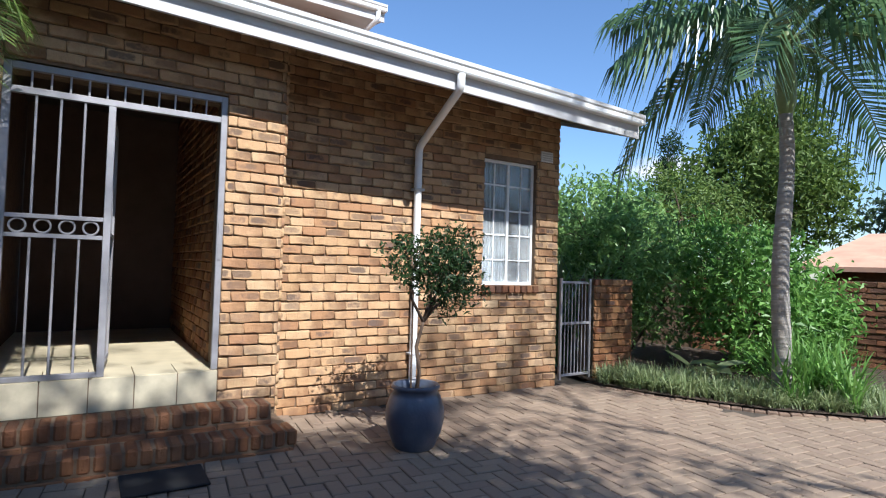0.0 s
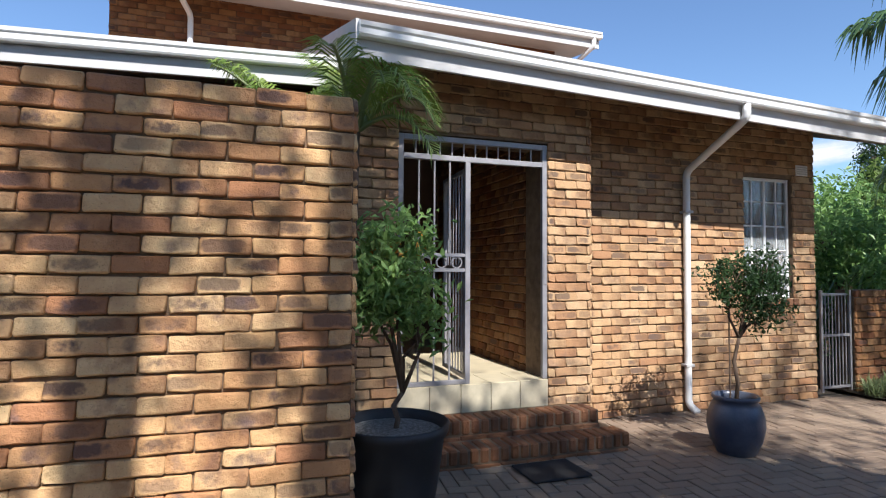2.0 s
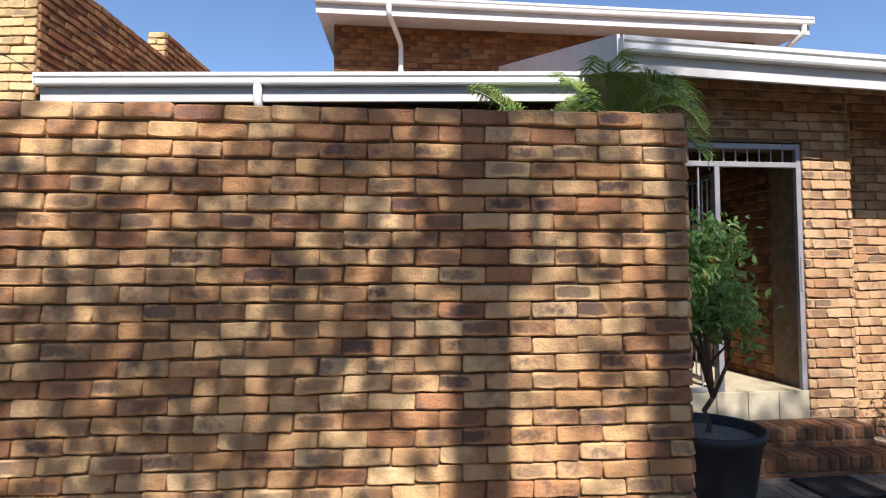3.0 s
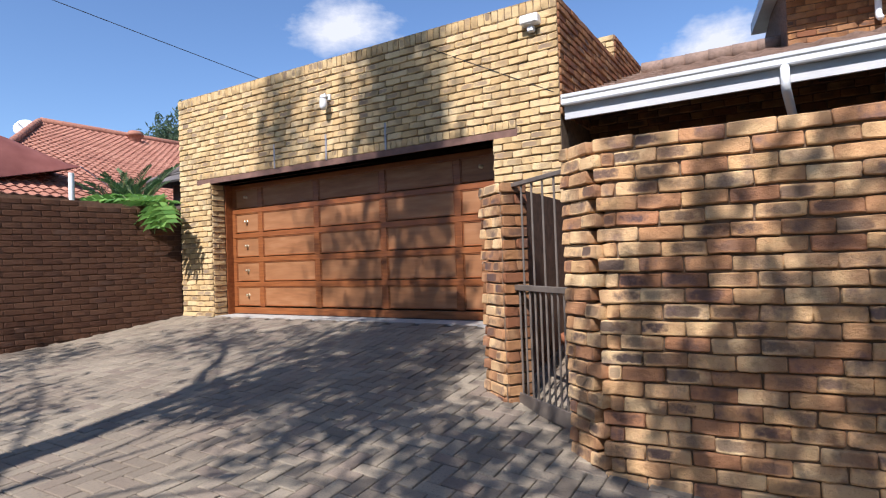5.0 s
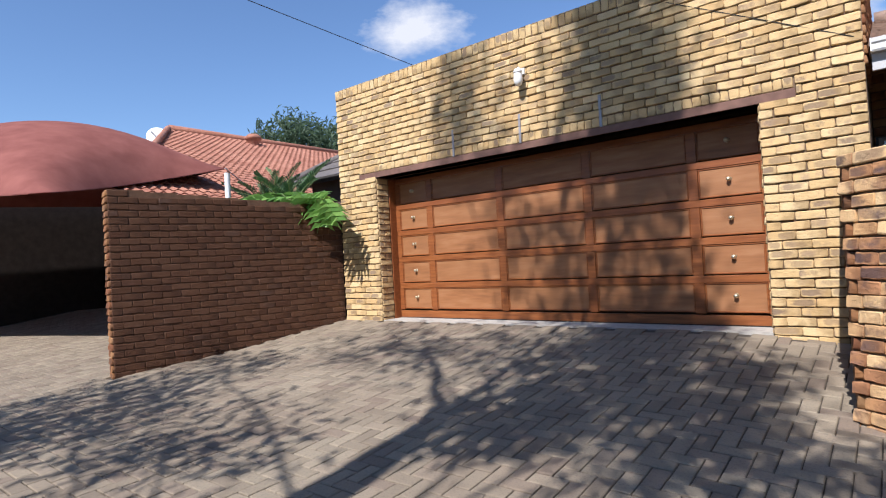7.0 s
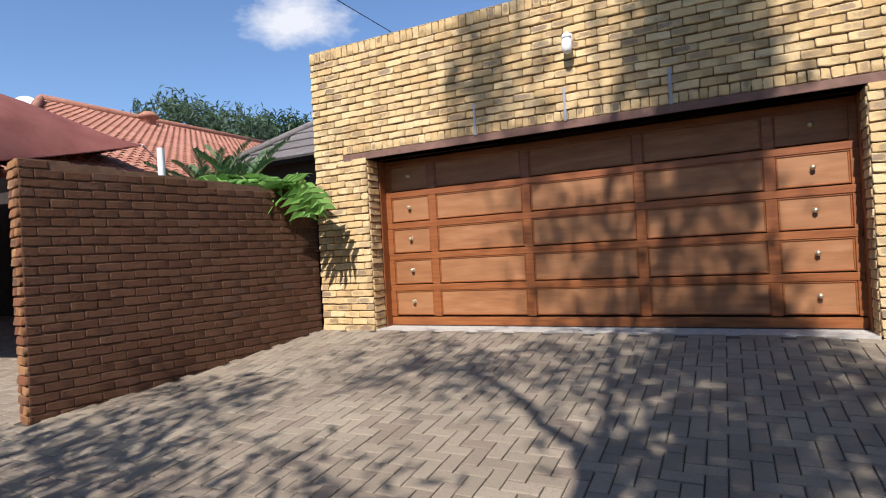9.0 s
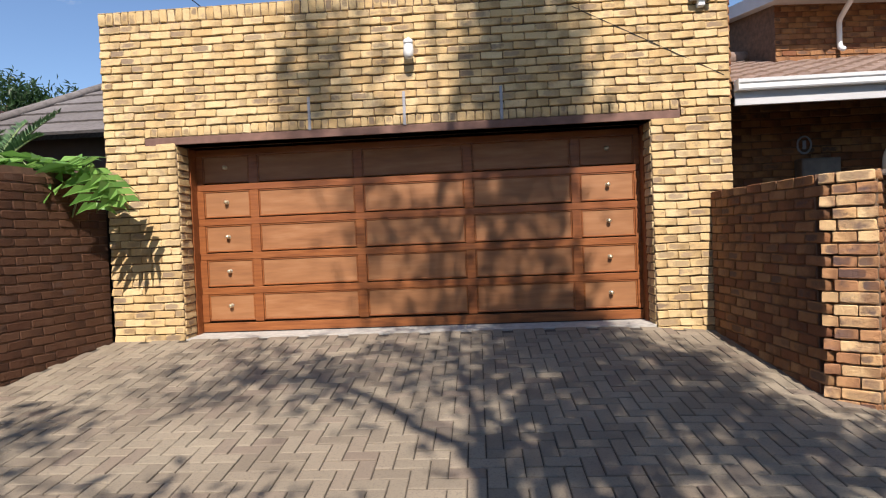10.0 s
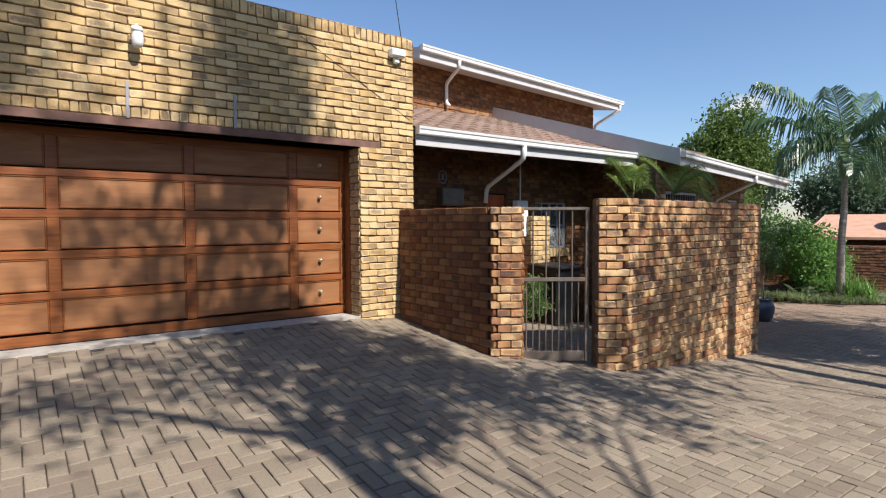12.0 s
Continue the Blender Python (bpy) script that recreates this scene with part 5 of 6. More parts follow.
cur = part("curtain", cg, curtain_mat, None, "", True, EM)
tagged(cur, "pale gathered lace curtain hanging behind the window", "curtain")
sill = thing("window_sill", EM @ pose(WIN[0], 0.40, WIN[2]), "sloping red brick sill under the window", "window sill", "", "structure")
for i in range(9):
    u = -0.02 + i * 0.088
    part("brick", Geo().box(0.004, -0.05, -0.085, 0.08, 0.05, -0.005, 0.008), brick_red, sill, at=pose(u, 0, 0, -8, 0, 0))
bell = thing("air_vent", EM @ pose(4.93, 0.39, 1.75), "small pale louvred air vent under the eave", "vent")
part("frame", Geo().box(-0.09, -0.02, -0.06, 0.09, 0.0, 0.06, 0.004), white_paint, bell)
for k in range(4):
    part("slat", Geo().box(-0.075, -0.028, -0.046 + k * 0.025, 0.075, -0.018, -0.034 + k * 0.025, 0.002), fascia_paint, bell)

# ---- things on the garage ----
lamp_glass = Mat("frosted_lamp_glass", 0.25, 0, 0.5)
lamp_glass.color((0.75, 0.74, 0.70))
lamp = thing("wall_lamp", pose(-3.13, 0.0, 2.86), "white bulkhead lamp with a clear glass jar on the brick wall", "wall lamp")
part("bracket", Geo().box(-0.035, -0.05, 0.02, 0.035, -0.012, 0.10, 0.006).tube([(0, -0.04, 0.06), (0, -0.11, 0.09), (0, -0.13, 0.07)], 0.014, 8), white_paint, lamp)
part("cap", Geo().lathe([(0.0, 0.075), (0.035, 0.07), (0.048, 0.05), (0.048, 0.02), (0.0, 0.02)], 18, (0, -0.13, 0)), white_paint, lamp, "", True)
part("jar", Geo().lathe([(0.046, 0.02), (0.052, -0.03), (0.05, -0.08), (0.035, -0.115), (0.0, -0.125)], 18, (0, -0.13, 0)), lamp_glass.m, lamp, "frosted glass jar", True)
sec = thing("security_light", pose(-0.27, 0.0, 3.16), "white motion-sensor floodlight high on the garage corner", "wall light")
part("housing", Geo().box(-0.10, -0.12, 0.0, 0.10, -0.012, 0.10, 0.012), white_paint, sec)
part("lens", Geo().box(-0.085, -0.126, 0.012, 0.085, -0.119, 0.088, 0.003), lamp_glass.m, sec)
part("sensor", Geo().box(-0.035, -0.08, -0.07, 0.035, -0.012, -0.004, 0.01), white_paint, sec, "small white sensor box")
for u, z0 in ((-4.19, 2.11), (-3.21, 2.11), (-2.23, 2.11)):
    st = part("lintel_strap", Geo().box(-0.015, -0.028, 0.0, 0.015, -0.017, 0.34, 0.002), steel, None, "", at=pose(u, 0, z0))
    tagged(st, "flat grey steel strap up the wall above the lintel", "strap", "lintel straps")
cable_mat = plain("black_cable", (0.02, 0.02, 0.02), 0.7)


def cable(label, a, b, sag, r=0.006):
    a, b = Vector(a), Vector(b)
    pts = [a.lerp(b, i / 14) - Vector((0, 0, sag * 4 * (i / 14) * (1 - i / 14))) for i in range(15)]
    ob = part("overhead_cable", Geo().tube([tuple(p) for p in pts], r, 6), cable_mat)
    tagged(ob, label, "cable")


cable("black cable running from the street over the garage roof", (-8.9, -13.6, 6.26), (-5.4, 4.4, 3.66), 0.03, 0.006)
cable("thin black cable rising from the garage corner", (-0.15, 0.02, 3.45), (0.6, 1.4, 4.95), 0.02, 0.007)
cable("thin cable clipped across the garage wall", (-1.5, -0.022, 3.19), (-0.06, -0.022, 2.43), 0.0, 0.004)

# ---- service yard ----
red_door_mat = plain("orange_varnished_door", (0.42, 0.09, 0.02), 0.4, vary=0.25, scale=3)
sd = thing("service_door", pose(2.155, 1.05, 0), "orange-brown varnished timber stable door, closed", "door")
part("lower_leaf", Geo().box(0.0, 0, -0.42, 0.46, 0.04, 0.55, 0.004), red_door_mat, sd)
part("upper_leaf", Geo().box(0.0, 0, 0.56, 0.46, 0.04, 1.60, 0.004), red_door_mat, sd)
part("handle", Geo().tube([(0.40, 0.0, 0.62), (0.40, -0.05, 0.62), (0.30, -0.05, 0.62)], 0.009, 8), brass, sd, "brass lever handle")
pier = structure("yard_pier", Geo().box(2.86, 0.62, -0.9, 3.27, 0.996, 1.24), mortar, "sunlit golden brick pier in the service yard", "pier")
lay(pier, pose(0, 0.62, 0), rows_of(2.86, 3.27, -0.5, 1.24, []), brick_gold, limit=0)
lay(pier, pose(2.86, 0.99, 0, 0, 0, -90), rows_of(0.0, 0.37, -0.5, 1.24, []), brick_gold, limit=0)
eb = thing("meter_box", pose(2.62, 0.86, 0.88), "white plastic meter box on a thin conduit", "meter box")
part("box", Geo().box(0, -0.12, 0, 0.26, 0.0, 0.62, 0.012), white_paint, eb)
part("lid", Geo().box(0.012, -0.128, 0.015, 0.248, -0.1205, 0.605, 0.004), white_paint, eb)
part("lower_box", Geo().box(0.01, -0.10, -0.22, 0.13, -0.004, -0.004, 0.006), black_plastic, eb, "small black box under the meter box")
part("conduit", Geo().tube([(0.13, -0.06, 0.61), (0.13, -0.06, 1.4)], 0.012, 8), white_paint, eb)
window("window_2", pose(SWIN[0], 1.02, SWIN[2]), SWIN[1] - SWIN[0], SWIN[3] - SWIN[2], 4, 2, "dim steel window with bars in the service yard", fascia_paint)
structure("wall_kitchen", Geo().box(0.1, 2.4, -0.9, 4.8, 2.5, 2.4), plaster_shaded, "wall inside the service wing, its dimness put into the colour", "wall")
s2 = thing("service_sill", pose(SWIN[0] - 0.04, 1.0, SWIN[2]), "golden brick sill under the yard window", "window sill", "", "structure")
for i in range(10):
    part("brick", Geo().box(0.004, -0.07, -0.16, 0.08, 0.02, -0.005, 0.008), brick_gold, s2, at=pose(i * 0.09, 0, 0, -6, 0, 0))
# Black slab stands in for the unlit room behind the casement's panes.
lw = structure("yard_window_low", Geo().box(0.02, 0.93, 1.05, 0.30, 0.995, 1.72), black_plastic, "black slab behind the corner casement's panes, standing in for a dark room", "window")
window("window_3", pose(0.04, 0.90, 1.05), 0.34, 0.66, 2, 3, "small-paned casement by the garage corner", steel_brown)
ring = thing("wall_plaque", pose(1.24, 0.985, 1.84), "round dark iron plaque on the shaded wall", "plaque")
rp = [(0.075 * math.cos(k * math.pi / 12), 0, 0.095 * math.sin(k * math.pi / 12)) for k in range(25)]
part("ring", Geo().tube(rp, 0.012, 6, False), steel, ring)
part("figure", Geo().box(-0.02, -0.008, -0.05, 0.02, 0.008, 0.05, 0.004), steel, ring)
ac = thing("wall_cabinet", pose(1.12, 0.82, 1.40), "brown steel cabinet fixed to the yard wall", "cabinet")
part("body", Geo().box(0, 0, 0, 0.42, 0.165, 0.27, 0.01), steel_brown, ac)
part("door", Geo().box(0.015, -0.01, 0.015, 0.405, -0.0005, 0.255, 0.004), steel_brown, ac)
WB = ground_z(3.0, 0.2)
binb = thing("wheelie_bin", pose(2.95, 0.25, WB), "dark blue-black plastic wheelie bin in the yard", "bin")
bg2 = Geo()
vs = [(-0.22, -0.25, 0.06), (0.22, -0.25, 0.06), (0.22, 0.22, 0.06), (-0.22, 0.22, 0.06), (-0.29, -0.33, 0.95), (0.29, -0.33, 0.95), (0.29, 0.3, 0.95), (-0.29, 0.3, 0.95)]
bg2.add(vs, [(3, 2, 1, 0), (4, 5, 6, 7), (0, 1, 5, 4), (1, 2, 6, 5), (2, 3, 7, 6), (3, 0, 4, 7)])
part("body", bg2, black_plastic, binb)
part("lid", Geo().box(-0.31, -0.35, 0.95, 0.31, 0.33, 1.01, 0.02), black_plastic, binb, "", at=pose(0, 0, 0, 2, 0, 0))
for sx in (-0.25, 0.25):
    part("wheel", Geo().tube([(sx - 0.025, 0.24, 0.1), (sx + 0.025, 0.24, 0.1)], 0.1, 16), mat_rubber, binb)
bush("yard_plant", pose(2.35, 0.1, ground_z(2.35, 0.1)), [(0, 0, 0.35, 0.24, 0.22, 0.25), (0.18, 0.1, 0.5, 0.18, 0.18, 0.2)], "dark strappy potted plant in the service yard", "plant", 70, 14, 0.05, 0.10, leaf_shrub, 44, 0.012, 0.25)
tr = thing("terracotta_trough", pose(0.42, -0.72, ground_z(0.4, -0.7), 0, 0, -20), "round terracotta planter with a moulded rim", "plant pot")
part("body", Geo().lathe([(0.0, 0.0), (0.17, 0.0), (0.19, 0.02), (0.215, 0.18), (0.22, 0.20), (0.235, 0.205), (0.24, 0.27), (0.225, 0.28), (0.205, 0.27), (0.2, 0.24)], 32), clay, tr, "", True)
part("soil", Geo().lathe([(0.21, 0.25), (0.0, 0.262)], 20), black_soil, tr)
bush("potted_succulent", pose(0.42, -0.72, ground_z(0.4, -0.7) + 0.26), [(0, 0, 0.06, 0.17, 0.17, 0.06), (0.05, 0, 0.12, 0.1, 0.1, 0.05)], "low green succulent filling the terracotta planter", "plant", 70, 14, 0.025, 0.04, leaf_bright, 45, 0.006)
structure("wall_yard_east", Geo().box(4.89, 0.9, -0.9, 4.99, 1.2, 2.3), mortar, "brick return of the entrance block", "wall")

# ---- beyond the side wall ----
canopy_mat = Mat("red_shade_net", 0.85, 0, 0.2)
canopy_mat.color(canopy_mat.ramp(canopy_mat.noise(2.5, 5), [(0.3, (0.22, 0.075, 0.06)), (0.7, (0.32, 0.12, 0.095))]))
ct = canopy_mat.n("BsdfTranslucent")
ct.inputs["Color"].default_value = (0.26, 0.07, 0.05, 1)
cmx = canopy_mat.n("MixShader", Fac=0.22)
canopy_mat.link(canopy_mat.b.outputs[0], cmx.inputs[1])
canopy_mat.link(ct.outputs[0], cmx.inputs[2])
canopy_mat.link(cmx.outputs[0], canopy_mat.t.nodes["Material Output"].inputs["Surface"])
# Near-black base: the carport's deep shade is put into its walls.
carport_shade = plain("shade_black_plaster", (0.035, 0.025, 0.02), 0.9, vary=0.3)
can = thing("shade_canopy", pose(0, 0, 0), "dusty red stretched shade-net canopy over the carport", "canopy")
A, B, C, D = Vector((-10.1, 0.3, 2.86)), Vector((-8.3, -3.3, 1.95)), Vector((-17.5, -5.8, 2.6)), Vector((-17.5, 1.0, 2.9))
g = Geo()
n = 26
for sheet in (0.0, -0.012):
    for j in range(n + 1):
        for i in range(n + 1):
            s, r = i / n, j / n
            p = (A * (1 - s) + D * s) * (1 - r) + (B * (1 - s) + C * s) * r
            bulge = 16 * s * (1 - s) * r * (1 - r)
            edge = 0.9 * (4 * s * (1 - s)) * (1 - 2 * r) ** 3 * 0.25
            pull = 0.8 * (4 * r * (1 - r)) * max(0.0, 1 - 2.2 * s)
            g.v.append((p.x - pull, p.y - edge, p.z + 1.45 * bulge ** 0.6 + sheet))
m1 = (n + 1) ** 2
for j in range(n):
    for i in range(n):
        a = j * (n + 1) + i
        g.f.append((a, a + n + 1, a + n + 2, a + 1))
        g.f.append((m1 + a, m1 + a + 1, m1 + a + n + 2, m1 + a + n + 1))
        g.uv.extend([[(0, 0)] * 4] * 2)
part("net", g, canopy_mat.m, can, "", True)
for x, y, h in ((-17.4, -5.7, 2.6), (-17.4, 0.9, 2.9)):
    part("post", Geo().tube([(x, y, -0.5), (x, y, h)], 0.045, 10), steel_brown, can)
part("stay", Geo().tube([(-10.1, 0.3, 2.86), (-10.85, 1.62, 2.40)], 0.012, 6), steel, can, "steel stay from the net's corner to the wall")
structure("wall_carport", Geo().box(-17.9, -9.0, -1.0, -17.7, 3.4, 3.4), carport_shade, "wall at the back of the carport, near-black for the shade inside", "wall")
structure("wall_carport_north", Geo().box(-17.7, 1.2, -1.0, -11.2, 1.4, 2.75), carport_shade, "wall behind the carport, near-black for the shade under the canopy", "wall")
pole = part("vent_pipe", Geo().tube([(-8.30, -0.73, 1.4), (-8.30, -0.73, 2.42)], 0.045, 12), white_paint)
tagged(pole, "upright white plastic vent pipe behind the wall", "pipe")

# neighbouring terracotta roof with dish and vent
run = math.hypot(7.7, 3.2)
pit = math.degrees(math.atan2(3.2, 7.7))
roofm = Matrix.Translation((-9.6, -2.2, 2.13)) @ pose(0, 0, 0, 0, 0, 90) @ pose(0, 0, 0, pit, 0, 0)
hip_at = lambda d: 0.3 + 4.6 * d / run
tiled_roof("roof_neighbour", roofm, 14.0, run, tile_terra, "sunlit terracotta tile roof of the neighbouring house", 0.19, 0.25, 0.035, hip_at)
g = Geo().tube([(-17.3, 2.7, 5.39), (-17.3, 11.8, 5.39)], 0.11, 10)
structure("ridge_neighbour", g, tile_terra, "row of terracotta ridge tiles", "roof", smooth=True)
hip = structure("hip_neighbour", Geo().box(1.4, -0.05, -0.06, 9.5, 0.05, 0.0), tile_terra, "row of rounded terracotta hip tiles", "roof",
                Matrix.Translation((-9.6, -1.9, 2.19)) @ Vector((-7.7, 4.6, 3.2)).to_track_quat("X", "Z").to_matrix().to_4x4())
hip_tile = Geo().tube([(0, 0, 0.0), (0.40, 0, 0.02)], [0.10, 0.08], 10).mesh("hip_tile", tile_terra, True)
for k in range(4, 26):
    part("hip_tile", hip_tile, None, hip, at=pose(0.355 * k, 0, 0.012))
structure("wall_neighbour", Geo().box(-22.0, 1.6, -0.9, -10.9, 11.6, 2.45).box(-11.2, -0.5, -0.9, -10.9, 1.6, 2.45), plaster_shaded, "shaded wall of the neighbouring house", "wall")
dish = thing("satellite_dish", pose(-16.9, 2.15, 4.65), "white satellite dish on the terracotta roof", "satellite dish")
part("reflector", Geo().lathe([(0.0, 0.0), (0.14, 0.015), (0.27, 0.055), (0.37, 0.11), (0.38, 0.118), (0.27, 0.068), (0.0, 0.012)], 24), white_paint, dish, "", True, pose(0, 0, 0.30, 70, 0, 55) @ Matrix.Diagonal((0.78, 0.78, 0.78, 1)))
part("mast", Geo().tube([(0, 0, -0.1), (0, 0, 0.36)], 0.025, 8), steel, dish)
part("arm", Geo().tube([(0.0, -0.02, 0.3), (0.22, -0.30, 0.42)], 0.012, 6), steel, dish)
vent = part("roof_vent", Geo().lathe([(0.0, 0.28), (0.16, 0.26), (0.26, 0.18), (0.28, 0.1), (0.2, 0.08), (0.18, -0.3)], 20), tile_terra, None, "", True, pose(-16.6, 5.2, 5.15))
tagged(vent, "round terracotta vent cap on the tiles", "roof vent")

# grey tiled roof behind the garage
g = Geo()
e0, e1, tp = Vector((-9.5, 1.3, 2.5)), Vector((-6.42, 1.3, 2.5)), Vector((-6.42, 4.6, 4.35))
hip = Vector((-8.0, 4.6, 4.35))
rows_n = 8
for k in range(rows_n):
    a, b = k / rows_n, (k + 1) / rows_n + 0.03
    lo0, lo1 = e0.lerp(hip, a), e1.lerp(tp, a)
    hi0, hi1 = e0.lerp(hip, min(b, 1)), e1.lerp(tp, min(b, 1))
    up = Vector((0, -0.02, 0.035))
    o = len(g.v)
    g.v.extend([tuple(p) for p in (lo0, lo1, lo0 + up, lo1 + up, hi0 + up * 0.2, hi1 + up * 0.2)])
    g.f.extend([(o, o + 1, o + 3, o + 2), (o + 2, o + 3, o + 5, o + 4)])
    g.uv.extend([[(0, 0)] * 4] * 2)
o = len(g.v)
g.v.extend([tuple(e0), tuple(hip), (-9.5, 6.0, 2.5)])
g.f.append((o, o + 2, o + 1))
g.uv.append([(0, 0)] * 3)
structure("roof_lean_to", g, tile_slate, "grey slab-tiled lean-to roof beside the garage", "roof")
g = Geo().tube([tuple(e0 + Vector((0, 0, 0.05))), tuple(hip + Vector((0, 0, 0.05)))], 0.07, 8)
structure("hip_lean_to", g, tile_slate, "grey hip tiles of the lean-to roof", "roof", smooth=True)
structure("wall_lean_to", Geo().box(-9.2, 1.7, -0.6, -6.41, 1.9, 2.52), plaster_shaded, "shaded wall under the lean-to roof", "wall")

# plants behind the side wall
cyr = random.Random(23)
for cx, cy, n in ((-8.55, 0.25, 14), (-7.85, 0.15, 12), (-9.1, 0.45, 9)):
    cyc = thing("cycad", pose(cx, cy, 1.55), "dark green cycad with stiff arching feather leaves behind the wall", "plant", "cycads behind the wall")
    part("stem", Geo().lathe([(0.13, 0.0), (0.15, 0.12), (0.11, 0.26), (0.0, 0.30)], 12), bark, cyc, "", True)
    for k in range(n):
        g, gs = Geo(), Geo()
        frond(g, gs, (0, 0, 0.25), k * 2.399 + cyr.uniform(-0.3, 0.3), cyr.uniform(0.6, 0.8), cyr.uniform(0.8, 1.6), 0.6, cyr, 34, 0.12, 0.022, 1.1, 0.05)
        fr = part("frond", g, leaf_palm, cyc)
        part("midrib", gs, shaft_green, fr)
structure("planter_bed", Geo().box(-9.6, -1.0, -0.5, -6.75, 0.9, 1.56), black_soil, "raised soil bed behind the side wall", "ground")
ph = thing("philodendron", pose(-6.6, -0.35, 1.45), "bright green split-leaf philodendron hanging over the wall", "plant")
phr = random.Random(12)
for k in range(36):
    a = phr.uniform(0, 360)
    tilt = phr.uniform(-10, 45)
    x, y, z = phr.uniform(-1.15, 0.30), phr.uniform(-0.30, 0.25), phr.uniform(0.28, 0.52)
    if k < 3:
        a, tilt, x, y, z = -50 + 25 * k, 62 - 8 * k, 0.40 + 0.05 * k, -0.14 - 0.05 * k, 0.30
    g = Geo()
    lobed_leaf(g, pose(x, y, z, phr.uniform(-18, 18), tilt, a), phr.uniform(0.42, 0.58), 5, phr)
    lf = part("leaf", g, leaf_bright, ph)
    part("stalk", Geo().tube([(0, 0, -0.3), (x * 0.6, y * 0.6, z * 0.6), (x, y, z)], 0.007, 5, False), shaft_green, lf)
for x, y, sd, mt in ((-30.5, 17.5, 61, leaf_far), (-37.0, 20.0, 62, leaf_far), (-28.5, 24.0, 63, leaf_dark)):
    bush("far_tree", pose(x, y, -0.8), [(0, 0, 9.6, 2.8, 2.6, 2.0), (3.0, 1, 9.0, 2.4, 2.2, 1.8), (-3, 0.5, 8.8, 2.4, 2.2, 2.0)], "dark feathery tree beyond the neighbouring roofs", "tree", 520, 20, 0.35, 0.42, mt, sd, 0.18, 0.2)

# ---- clouds far off ----
cloud = Mat("white_cloud", 1.0, 0, 0)
co = cloud.n("TexCoord").outputs["Object"]
cn = cloud.noise(1.6, 8, co, 0.62)
gr3 = cloud.n("TexGradient")
gr3.gradient_type = "SPHERICAL"
cloud.link(co, gr3.inputs[0])
al = cloud.math("MULTIPLY", cloud.math("SUBTRACT", cloud.math("ADD", cn, cloud.math("MULTIPLY", gr3.outputs[1], 0.9)), 0.82), 2.4, True)
em = cloud.n("Emission", Strength=0.62)
em.inputs["Color"].default_value = (0.95, 0.97, 1.0, 1)
tp2 = cloud.n("BsdfTransparent")
cm = cloud.n("MixShader")
cloud.link(al, cm.inputs[0])
cloud.link(tp2.outputs[0], cm.inputs[1])
cloud.link(em.outputs[0], cm.inputs[2])
cloud.link(cm.outputs[0], cloud.t.nodes["Material Output"].inputs["Surface"])
for x, y, z, sx, sz in ((-270, 312, 176, 66, 40), (-33, 420, 142, 60, 36), (400, 178, 82, 26, 13), (330, 292, 78, 60, 16)):
    gq = Geo()
    gq.add([(-1, 0, -1), (1, 0, -1), (1, 0, 1), (-1, 0, 1)], [(0, 1, 2, 3)])
    yaw = math.degrees(math.atan2(-x, y))
    ob = part("cloud", gq, cloud.m, None, "", at=pose(x, y, z, -12, 0, yaw) @ Matrix.Diagonal((sx, 1, sz, 1)))
    tagged(ob, "soft white cumulus cloud far off in the sky", "cloud", "", "structure")

# ---- brick courses ----
ID = Matrix.Identity(4)
lay(wall_garage, ID, rows_of(GW, GE, -0.12, 3.30, [OPEN, (OPEN[0] - 0.33, OPEN[1] + 0.29, 2.03, 2.22)]), brick_gold, near=(-1.6, 1.6))
# soldier course on the parapet
g = Geo()
u = GW
while u < GE - 0.04:
    vs, fs, uv = brick_shape(0.125, COURSE - JOINT, 0.014, brick_rng)
    m = pose(u + COURSE / 2, brick_rng.uniform(-0.004, 0.003), GH - 0.064 + brick_rng.uniform(-0.003, 0.003), 0, 90, 0)
    g.add([tuple(m @ Vector(p)) for p in vs], fs, uv)
    u += COURSE
for u in range(int((GE - GW) / COURSE)):
    g.box(GW + u * COURSE + 0.005, -0.012, GH, GW + (u + 1) * COURSE - 0.005, 0.232, GH + 0.008, 0.0)
tagged(part("soldier_course", g, brick_gold, wall_garage), kind="stuff")
# short upright bricks over the lintel
g = Geo()
u = OPEN[0] - 0.33
while u < OPEN[1] + 0.23:
    w = brick_rng.uniform(0.07, 0.095)
    vs, fs, uv = brick_shape(0.094, w - 0.008, 0.014, brick_rng)
    m = pose(u + w / 2, brick_rng.uniform(-0.004, 0.003), 2.168, 0, 90, 0)
    g.add([tuple(m @ Vector(p)) for p in vs], fs, uv)
    u += w
tagged(part("lintel_course", g, brick_gold, wall_garage), kind="stuff")
# reveals of the door opening
lay(wall_garage, pose(OPEN[1], 0, 0, 0, 0, -90), rows_of(-0.23, 0.0, -0.1, 2.03, []), brick_gold, 0.006, limit=0)
lay(wall_garage, pose(OPEN[0], 0, 0, 0, 0, 90), rows_of(0.0, 0.23, -0.1, 2.03, []), brick_gold, 0.006, limit=0)
EAST = pose(0, 0, 0, 0, 0, 90)
lay(wall_garage_east, EAST, rows_of(0.0, 5.6, 2.2, GH, []), brick_shaded, limit=0)
lay(wall_garage_east, EAST, rows_of(2.3, 5.6, GH, GH + 0.33, []), brick_shaded, limit=0)
lay(wall_garage_east, pose(0, 2.3, 0), rows_of(-0.23, 0.0, GH, GH + 0.33, []), brick_gold, limit=0)
bs = [b for b in rows_of(0.0, side_len, -0.6, 1.86, []) if b[1] + 0.04 < side_top(b[0]) + 0.005]
